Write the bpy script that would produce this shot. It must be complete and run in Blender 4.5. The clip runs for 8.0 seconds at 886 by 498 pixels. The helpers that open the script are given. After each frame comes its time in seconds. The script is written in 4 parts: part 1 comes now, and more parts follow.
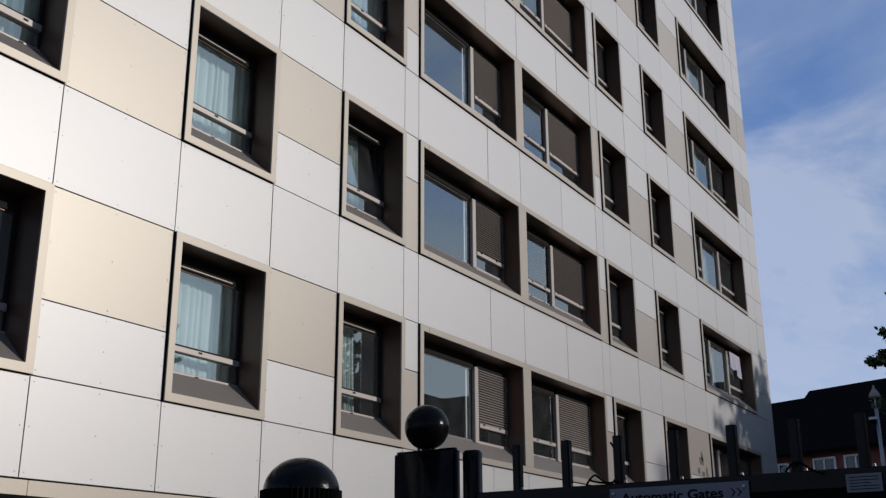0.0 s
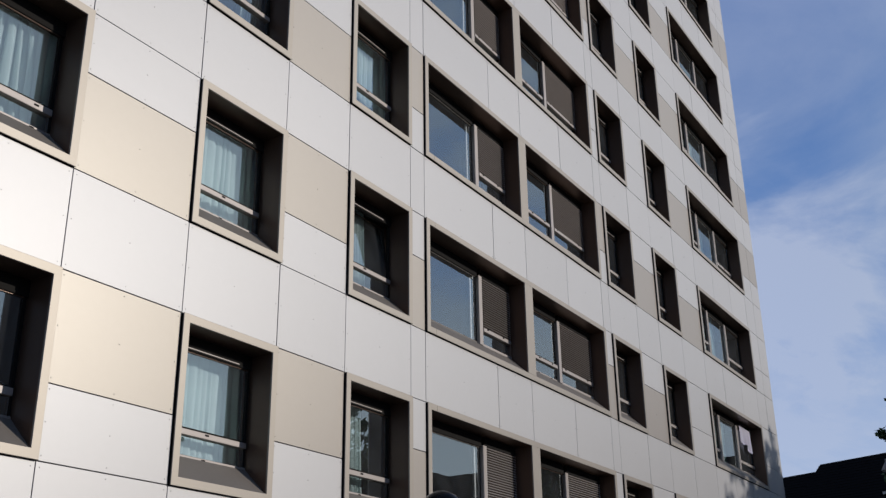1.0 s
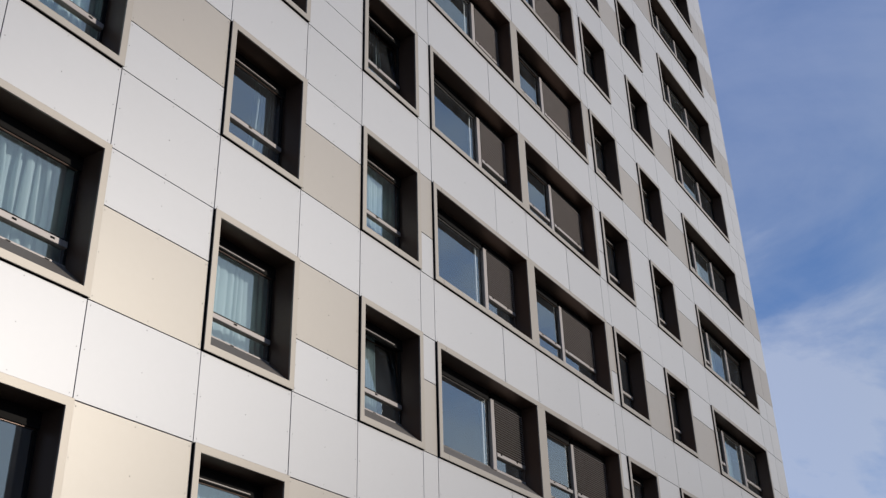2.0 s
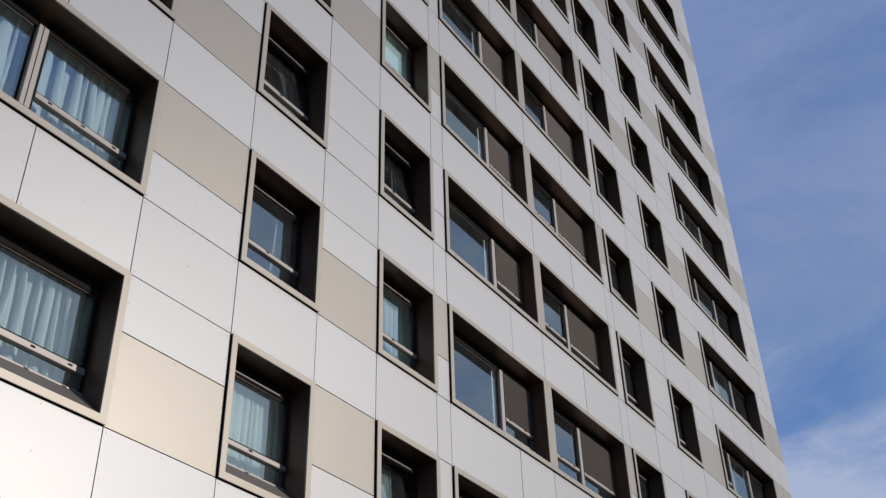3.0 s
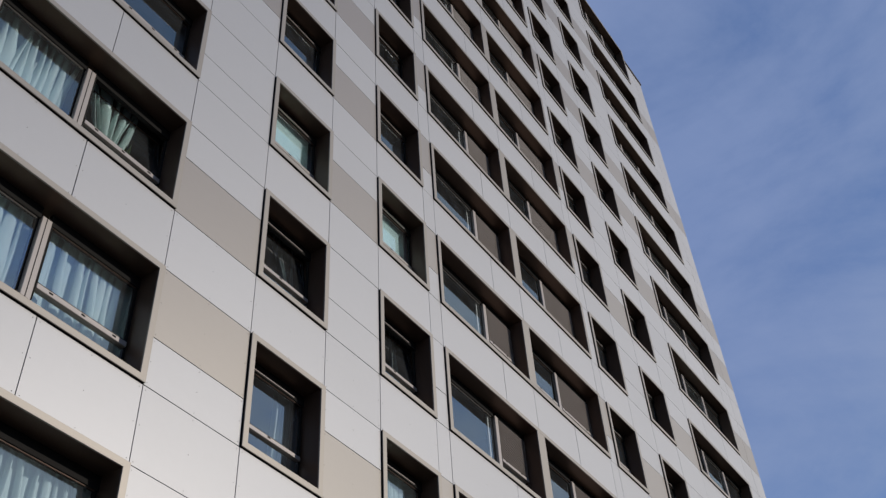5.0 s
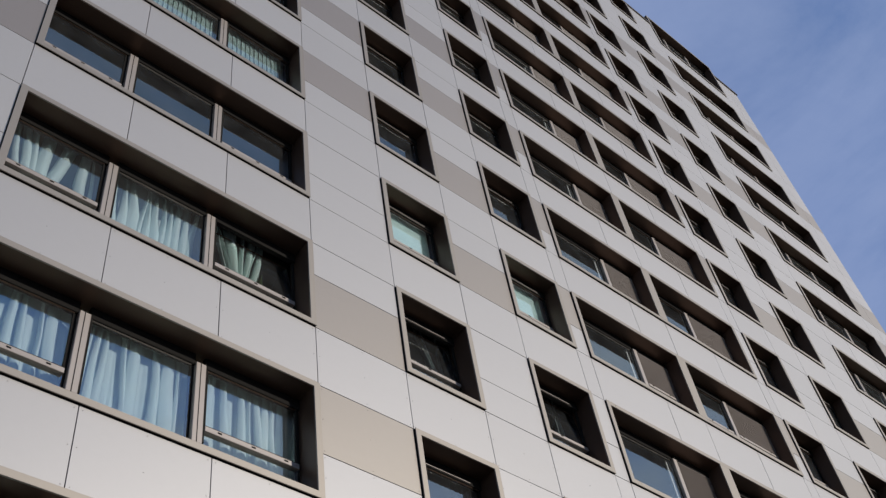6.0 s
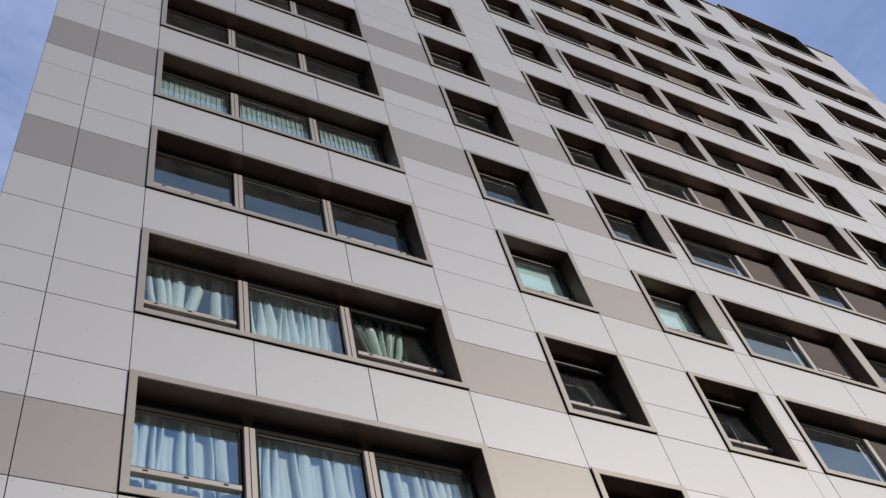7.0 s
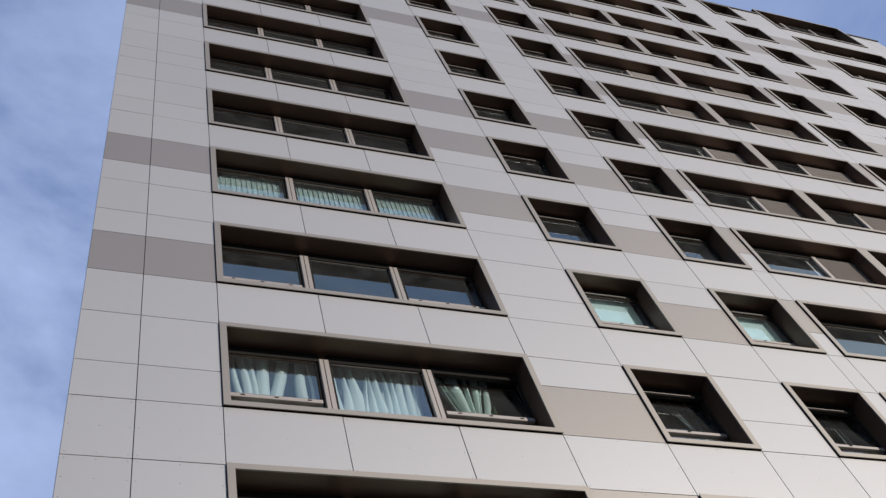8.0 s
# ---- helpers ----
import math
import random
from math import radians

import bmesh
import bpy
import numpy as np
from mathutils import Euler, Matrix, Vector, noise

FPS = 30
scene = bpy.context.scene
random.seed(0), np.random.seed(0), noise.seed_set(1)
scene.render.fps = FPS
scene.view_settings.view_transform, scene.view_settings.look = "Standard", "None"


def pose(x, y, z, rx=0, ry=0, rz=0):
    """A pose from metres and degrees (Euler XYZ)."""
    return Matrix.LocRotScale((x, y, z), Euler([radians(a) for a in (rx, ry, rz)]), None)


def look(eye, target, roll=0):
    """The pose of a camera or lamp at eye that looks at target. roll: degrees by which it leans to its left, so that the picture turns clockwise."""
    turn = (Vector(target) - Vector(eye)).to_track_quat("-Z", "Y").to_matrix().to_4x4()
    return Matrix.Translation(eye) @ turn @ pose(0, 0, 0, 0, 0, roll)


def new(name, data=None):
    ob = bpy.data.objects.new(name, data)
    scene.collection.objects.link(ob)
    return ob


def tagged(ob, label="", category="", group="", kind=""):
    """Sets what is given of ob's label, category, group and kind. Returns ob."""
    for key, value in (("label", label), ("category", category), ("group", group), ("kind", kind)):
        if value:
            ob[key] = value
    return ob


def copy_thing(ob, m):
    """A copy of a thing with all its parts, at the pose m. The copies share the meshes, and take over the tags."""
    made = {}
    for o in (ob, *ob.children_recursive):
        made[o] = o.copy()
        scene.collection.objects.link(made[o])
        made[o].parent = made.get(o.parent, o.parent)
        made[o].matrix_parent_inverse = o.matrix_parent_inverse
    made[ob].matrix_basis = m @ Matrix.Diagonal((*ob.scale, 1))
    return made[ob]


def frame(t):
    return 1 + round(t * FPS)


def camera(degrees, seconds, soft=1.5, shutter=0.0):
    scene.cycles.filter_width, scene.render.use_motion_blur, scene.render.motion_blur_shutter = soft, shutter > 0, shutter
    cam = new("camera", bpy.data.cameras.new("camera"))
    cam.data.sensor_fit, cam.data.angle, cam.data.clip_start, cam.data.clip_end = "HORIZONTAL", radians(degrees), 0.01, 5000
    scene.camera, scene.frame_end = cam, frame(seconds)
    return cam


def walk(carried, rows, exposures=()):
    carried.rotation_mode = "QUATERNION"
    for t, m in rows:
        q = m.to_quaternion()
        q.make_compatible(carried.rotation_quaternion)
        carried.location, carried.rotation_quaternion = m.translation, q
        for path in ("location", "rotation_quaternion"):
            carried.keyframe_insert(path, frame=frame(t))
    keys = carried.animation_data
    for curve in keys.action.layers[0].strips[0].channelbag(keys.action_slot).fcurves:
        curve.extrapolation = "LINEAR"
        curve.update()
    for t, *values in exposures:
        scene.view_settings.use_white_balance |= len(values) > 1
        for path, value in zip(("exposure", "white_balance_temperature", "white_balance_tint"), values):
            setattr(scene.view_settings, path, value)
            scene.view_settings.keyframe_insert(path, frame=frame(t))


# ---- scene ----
cam = camera(45.29, 8.0, soft=1.35)
PATH = [
    (0, pose(-7.207, -7.504, 1.556, 107.99, 0.26, -58.58)),
    (0.5, pose(-7.218, -7.483, 1.573, 109.67, 0.72, -57.87)),
    (1, pose(-7.224, -7.461, 1.598, 112.02, 0.80, -58.20)),
    (1.5, pose(-7.252, -7.461, 1.601, 115.88, 1.34, -58.35)),
    (1.7, pose(-7.264, -7.460, 1.600, 117.04, 1.59, -58.10)),
    (2.8, pose(-7.307, -7.494, 1.635, 123.37, 1.15, -55.54)),
    (3, pose(-7.331, -7.497, 1.641, 124.98, 1.38, -56.44)),
    (3.5, pose(-7.303, -7.473, 1.627, 126.98, 2.14, -58.93)),
    (4, pose(-7.284, -7.451, 1.674, 129.41, 1.62, -57.15)),
    (4.2, pose(-7.292, -7.439, 1.675, 130.63, 2.17, -56.89)),
    (5.3, pose(-7.315, -7.403, 1.667, 135.95, 3.76, -53.47)),
    (5.5, pose(-7.320, -7.408, 1.669, 136.75, 5.00, -50.56)),
    (6, pose(-7.364, -7.417, 1.633, 139.76, 7.14, -40.68)),
    (6.5, pose(-7.361, -7.427, 1.630, 142.10, 9.12, -32.29)),
    (7, pose(-7.356, -7.441, 1.626, 144.83, 10.27, -25.26)),
    (7.5, pose(-7.336, -7.474, 1.611, 147.23, 11.34, -19.73)),
    (8, pose(-7.338, -7.498, 1.591, 149.53, 11.93, -15.45)),
]
walk(cam, PATH, ((0, -0.48, 6420, 10), (4, -0.50, 6420, 10), (5.5, -0.47, 6550, 10), (6.5, -0.13, 6720, 10), (8, -0.03, 6720, 10)))

# ---- light ----
SUN_AZ, SUN_EL = radians(27), radians(17)      # to the right of the facade's normal; above the horizon
to_sun = Vector((math.sin(SUN_AZ) * math.cos(SUN_EL), -math.cos(SUN_AZ) * math.cos(SUN_EL), math.sin(SUN_EL)))
scene.view_settings.exposure = 0.0


def build_world():
    world = bpy.data.worlds.new("sky")
    scene.world = world
    world.use_nodes = True
    nt = world.node_tree
    nt.nodes.clear()
    out = nt.nodes.new("ShaderNodeOutputWorld")
    bg = nt.nodes.new("ShaderNodeBackground")
    sky = nt.nodes.new("ShaderNodeTexSky")
    sky.sky_type = "NISHITA"
    sky.sun_disc = False
    sky.sun_elevation = SUN_EL + radians(12)
    sky.sun_rotation = math.atan2(to_sun.x, to_sun.y)
    sky.air_density, sky.dust_density, sky.ozone_density = 1.0, 0.2, 4.0
    # thin cloud over the blue
    tc = nt.nodes.new("ShaderNodeTexCoord")
    mp = nt.nodes.new("ShaderNodeMapping")
    mp.inputs["Scale"].default_value = (2.2, 2.2, 5.0)
    mp.inputs["Location"].default_value = (3.1, 1.7, 0.4)
    n1 = nt.nodes.new("ShaderNodeTexNoise")
    n1.inputs["Scale"].default_value = 1.1
    n1.inputs["Detail"].default_value = 8
    n1.inputs["Roughness"].default_value = 0.58
    n1.inputs["Distortion"].default_value = 0.4
    ramp = nt.nodes.new("ShaderNodeMapRange")
    ramp.inputs["From Min"].default_value, ramp.inputs["From Max"].default_value = 0.31, 1.02
    sep = nt.nodes.new("ShaderNodeSeparateXYZ")
    low = nt.nodes.new("ShaderNodeMapRange")
    low.inputs["From Min"].default_value, low.inputs["From Max"].default_value = 0.43, 0.25
    low.inputs["To Min"].default_value, low.inputs["To Max"].default_value = 0.0, 0.85
    add = nt.nodes.new("ShaderNodeMath")
    add.operation, add.use_clamp = "ADD", True
    mul = nt.nodes.new("ShaderNodeMath")
    mul.operation, mul.inputs[1].default_value = "MULTIPLY", 0.80
    mix = nt.nodes.new("ShaderNodeMix")
    mix.data_type = "RGBA"
    mix.inputs["B"].default_value = (6.9, 7.7, 9.8, 1)
    link = nt.links.new
    link(tc.outputs["Generated"], mp.inputs["Vector"])
    link(mp.outputs["Vector"], n1.inputs["Vector"])
    # finer wisps drawn out along the wind
    wind = nt.nodes.new("ShaderNodeMapping")
    wind.inputs["Scale"].default_value = (1.6, 3.6, 5.0)
    wind.inputs["Rotation"].default_value = (0.3, 0.2, 0.9)
    n2 = nt.nodes.new("ShaderNodeTexNoise")
    n2.inputs["Scale"].default_value, n2.inputs["Detail"].default_value = 1.3, 9
    n2.inputs["Roughness"].default_value, n2.inputs["Distortion"].default_value = 0.62, 0.5
    link(tc.outputs["Generated"], wind.inputs["Vector"])
    link(wind.outputs["Vector"], n2.inputs["Vector"])
    wisp = nt.nodes.new("ShaderNodeMath")
    wisp.operation, wisp.inputs[1].default_value = "MULTIPLY_ADD", 0.52
    less = nt.nodes.new("ShaderNodeMath")
    less.operation, less.inputs[1].default_value = "SUBTRACT", 0.26
    link(n1.outputs["Fac"], less.inputs[0])
    link(n2.outputs["Fac"], wisp.inputs[0])
    link(less.outputs[0], wisp.inputs[2])
    link(wisp.outputs[0], ramp.inputs["Value"])
    link(tc.outputs["Generated"], sep.inputs[0])
    ragged = nt.nodes.new("ShaderNodeMath")
    ragged.operation, ragged.inputs[1].default_value = "MULTIPLY_ADD", -0.9
    link(n1.outputs["Fac"], ragged.inputs[0])
    lift = nt.nodes.new("ShaderNodeMath")
    lift.operation, lift.inputs[1].default_value = "ADD", 0.55
    link(sep.outputs["Z"], lift.inputs[0])
    link(lift.outputs[0], ragged.inputs[2])
    link(ragged.outputs[0], low.inputs["Value"])
    base = nt.nodes.new("ShaderNodeMapRange")
    base.inputs["From Min"].default_value, base.inputs["From Max"].default_value = 0.36, 0.20
    base.inputs["To Min"].default_value, base.inputs["To Max"].default_value = 0.0, 0.90
    link(sep.outputs["Z"], base.inputs["Value"])
    whole = nt.nodes.new("ShaderNodeMath")
    whole.operation = "MAXIMUM"
    link(low.outputs["Result"], whole.inputs[0])
    link(base.outputs["Result"], whole.inputs[1])
    heap = nt.nodes.new("ShaderNodeMapRange")            # heaped lighter and greyer within the low cloud
    heap.inputs["From Min"].default_value, heap.inputs["From Max"].default_value = 0.36, 0.64
    heap.inputs["To Min"].default_value, heap.inputs["To Max"].default_value = 0.80, 1.14
    link(n2.outputs["Fac"], heap.inputs["Value"])
    bank = nt.nodes.new("ShaderNodeMath")
    bank.operation = "MULTIPLY"
    link(whole.outputs[0], bank.inputs[0])
    link(heap.outputs["Result"], bank.inputs[1])
    link(ramp.outputs["Result"], add.inputs[0])
    link(bank.outputs[0], add.inputs[1])
    link(add.outputs[0], mul.inputs[0])
    link(mul.outputs[0], mix.inputs["Factor"])

    def glow_side(src, toward, lo, most, colour):
        """Paler sky round one direction, uneven like thin cloud."""
        dot = nt.nodes.new("ShaderNodeVectorMath")
        dot.operation, dot.inputs[1].default_value = "DOT_PRODUCT", Vector(toward).normalized()
        rng = nt.nodes.new("ShaderNodeMapRange")
        rng.interpolation_type = "SMOOTHSTEP"
        rng.inputs["From Min"].default_value, rng.inputs["From Max"].default_value = lo, 1.0
        rng.inputs["To Max"].default_value = most
        vary = nt.nodes.new("ShaderNodeMapRange")
        vary.inputs["From Min"].default_value, vary.inputs["From Max"].default_value = 0.40, 0.62
        vary.inputs["To Min"].default_value = 0.35
        amount = nt.nodes.new("ShaderNodeMath")
        amount.operation = "MULTIPLY"
        out_mix = nt.nodes.new("ShaderNodeMix")
        out_mix.data_type = "RGBA"
        out_mix.inputs["B"].default_value = (*colour, 1)
        link(tc.outputs["Generated"], dot.inputs[0])
        link(dot.outputs["Value"], rng.inputs["Value"])
        link(n1.outputs["Fac"], vary.inputs["Value"])
        link(rng.outputs["Result"], amount.inputs[0])
        link(vary.outputs["Result"], amount.inputs[1])
        link(amount.outputs[0], out_mix.inputs["Factor"])
        link(src, out_mix.inputs["A"])
        return out_mix.outputs["Result"]

    sat = nt.nodes.new("ShaderNodeHueSaturation")
    sat.inputs["Saturation"].default_value, sat.inputs["Value"].default_value = 1.45, 1.15
    link(sky.outputs["Color"], sat.inputs["Color"])
    gain = nt.nodes.new("ShaderNodeVectorMath")
    gain.operation, gain.inputs[1].default_value = "MULTIPLY", (1.10, 1.13, 1.34)
    link(sat.outputs["Color"], gain.inputs[0])
    link(gain.outputs["Vector"], mix.inputs["A"])
    colour = glow_side(mix.outputs["Result"], (0.0, -0.95, 0.30), -0.25, 0.90, (1.50, 2.25, 3.05))     # haze on the sun's side
    colour = glow_side(colour, (0.82, -0.50, 0.33), 0.78, 0.95, (7.4, 8.6, 10.0))                     # bright cloud above the street
    colour = glow_side(colour, (0.95, -0.28, 0.22), 0.88, 0.9, (6.6, 7.5, 8.6))                      # and on down the street
    colour = glow_side(colour, (-0.06, 0.46, 0.886), 0.76, 1.0, (4.0, 5.2, 8.5))                    # bright blue overhead to the north
    colour = glow_side(colour, (0.63, 0.09, 0.77), 0.90, 0.62, (3.1, 4.2, 7.5))                        # thin veil high over the corner
    link(colour, bg.inputs["Color"])
    bg.inputs["Strength"].default_value = 0.1
    link(bg.outputs[0], out.inputs["Surface"])


build_world()
sun_data = bpy.data.lights.new("sun", "SUN")
sun_data.energy, sun_data.angle, sun_data.color = 3.25, radians(0.5), (1.0, 0.955, 0.90)
sun = new("sun", sun_data)
sun.matrix_world = look(to_sun * 60, (0, 0, 0))


# ---- materials ----
def material(name, color, rough=0.5, metal=0.0, spec=0.5, var=0.06, grain=40.0, patch=0.8, bump=0.0, bump_scale=60.0,
             per_piece=0.0, island=False, coat=0.0, stretch=(1, 1, 1), flake=None):
    """A surface with fine grain and broad patches of wear."""
    m = bpy.data.materials.new(name)
    m.use_nodes = True
    nt = m.node_tree
    link = nt.links.new
    b = nt.nodes["Principled BSDF"]
    b.inputs["Roughness"].default_value = rough
    b.inputs["Metallic"].default_value = metal
    b.inputs["Specular IOR Level"].default_value = spec
    b.inputs["Coat Weight"].default_value, b.inputs["Coat Roughness"].default_value = coat, 0.36
    geo = nt.nodes.new("ShaderNodeNewGeometry")
    mp = nt.nodes.new("ShaderNodeMapping")
    mp.inputs["Scale"].default_value = stretch
    link(geo.outputs["Position"], mp.inputs["Vector"])
    na, nb = nt.nodes.new("ShaderNodeTexNoise"), nt.nodes.new("ShaderNodeTexNoise")
    na.inputs["Scale"].default_value, na.inputs["Detail"].default_value = grain, 3
    nb.inputs["Scale"].default_value, nb.inputs["Detail"].default_value = patch, 5
    link(mp.outputs[0], na.inputs["Vector"])
    link(mp.outputs[0], nb.inputs["Vector"])
    s = nt.nodes.new("ShaderNodeMath")
    s.operation = "ADD"
    link(na.outputs["Fac"], s.inputs[0])
    link(nb.outputs["Fac"], s.inputs[1])
    value = s.outputs[0]
    if per_piece:
        r = nt.nodes.new("ShaderNodeNewGeometry") if island else nt.nodes.new("ShaderNodeObjectInfo")
        k = nt.nodes.new("ShaderNodeMath")
        k.operation, k.inputs[1].default_value = "MULTIPLY_ADD", per_piece / max(var, 1e-4)
        link(r.outputs["Random Per Island" if island else "Random"], k.inputs[0])
        link(value, k.inputs[2])
        value = k.outputs[0]
    rg = nt.nodes.new("ShaderNodeMapRange")
    rg.clamp = False
    rg.inputs["From Min"].default_value, rg.inputs["From Max"].default_value = 0.0, 2.0
    rg.inputs["To Min"].default_value, rg.inputs["To Max"].default_value = 1 - var, 1 + var
    link(value, rg.inputs["Value"])
    vm = nt.nodes.new("ShaderNodeVectorMath")
    vm.operation = "SCALE"
    vm.inputs[0].default_value = color[:3]
    link(rg.outputs["Result"], vm.inputs["Scale"])
    link(vm.outputs["Vector"], b.inputs["Base Color"])
    rr = nt.nodes.new("ShaderNodeMapRange")
    rr.inputs["To Min"].default_value, rr.inputs["To Max"].default_value = max(rough - 0.07, 0.02), rough + 0.07
    link(nb.outputs["Fac"], rr.inputs["Value"])
    link(rr.outputs["Result"], b.inputs["Roughness"])
    if bump:
        bn = nt.nodes.new("ShaderNodeTexNoise")
        bn.inputs["Scale"].default_value, bn.inputs["Detail"].default_value = bump_scale, 4
        link(mp.outputs[0], bn.inputs["Vector"])
        bp = nt.nodes.new("ShaderNodeBump")
        bp.inputs["Strength"].default_value, bp.inputs["Distance"].default_value = bump, 0.01
        link(bn.outputs["Fac"], bp.inputs["Height"])
        link(bp.outputs["Normal"], b.inputs["Normal"])
    if flake:
        # metal flake in the lacquer: a broad warm sheen over the body colour
        sheen = nt.nodes.new("ShaderNodeBsdfGlossy")
        sheen.inputs["Roughness"].default_value = rough
        tint = nt.nodes.new("ShaderNodeVectorMath")
        tint.operation = "SCALE"
        tint.inputs[0].default_value = flake[:3]
        link(rg.outputs["Result"], tint.inputs["Scale"])
        link(tint.outputs["Vector"], sheen.inputs["Color"])
        both = nt.nodes.new("ShaderNodeMixShader")
        both.inputs["Fac"].default_value = flake[3]
        link(b.outputs[0], both.inputs[1])
        link(sheen.outputs[0], both.inputs[2])
        link(both.outputs[0], nt.nodes["Material Output"].inputs["Surface"])
    return m


def glass_material(name, tint, ior=1.75, rough=0.0, wave=0.0, dust=0.0):
    """Sealed double glazing: a mirror by Fresnel over a tinted clear pane."""
    m = bpy.data.materials.new(name)
    m.use_nodes = True
    nt = m.node_tree
    nt.nodes.clear()
    out = nt.nodes.new("ShaderNodeOutputMaterial")
    mix = nt.nodes.new("ShaderNodeMixShader")
    fr = nt.nodes.new("ShaderNodeFresnel")
    fr.inputs["IOR"].default_value = ior
    tr = nt.nodes.new("ShaderNodeBsdfTransparent")
    tr.inputs["Color"].default_value = (*tint, 1)
    gl = nt.nodes.new("ShaderNodeBsdfGlossy")
    gl.inputs["Roughness"].default_value = rough
    gl.inputs["Color"].default_value = (0.90, 0.99, 1.0, 1)
    if wave:
        geo = nt.nodes.new("ShaderNodeNewGeometry")
        ns = nt.nodes.new("ShaderNodeTexNoise")
        ns.inputs["Scale"].default_value = 1.6
        bp = nt.nodes.new("ShaderNodeBump")
        bp.inputs["Strength"].default_value, bp.inputs["Distance"].default_value = wave, 0.01
        nt.links.new(geo.outputs["Position"], ns.inputs["Vector"])
        nt.links.new(ns.outputs["Fac"], bp.inputs["Height"])
        nt.links.new(bp.outputs["Normal"], gl.inputs["Normal"])
    nt.links.new(fr.outputs[0], mix.inputs["Fac"])
    nt.links.new(tr.outputs[0], mix.inputs[1])
    nt.links.new(gl.outputs[0], mix.inputs[2])
    surface = mix.outputs[0]
    if dust:
        film = nt.nodes.new("ShaderNodeBsdfDiffuse")
        film.inputs["Color"].default_value = (0.55, 0.56, 0.56, 1)
        spots = nt.nodes.new("ShaderNodeTexNoise")
        spots.inputs["Scale"].default_value, spots.inputs["Detail"].default_value = 3.0, 5
        where = nt.nodes.new("ShaderNodeNewGeometry")
        amount = nt.nodes.new("ShaderNodeMapRange")
        amount.inputs["From Min"].default_value, amount.inputs["From Max"].default_value = 0.3, 0.75
        amount.inputs["To Min"].default_value, amount.inputs["To Max"].default_value = dust * 0.4, dust * 1.6
        top = nt.nodes.new("ShaderNodeMixShader")
        nt.links.new(where.outputs["Position"], spots.inputs["Vector"])
        nt.links.new(spots.outputs["Fac"], amount.inputs["Value"])
        nt.links.new(amount.outputs["Result"], top.inputs["Fac"])
        nt.links.new(surface, top.inputs[1])
        nt.links.new(film.outputs[0], top.inputs[2])
        surface = top.outputs[0]
    nt.links.new(surface, out.inputs["Surface"])
    return m


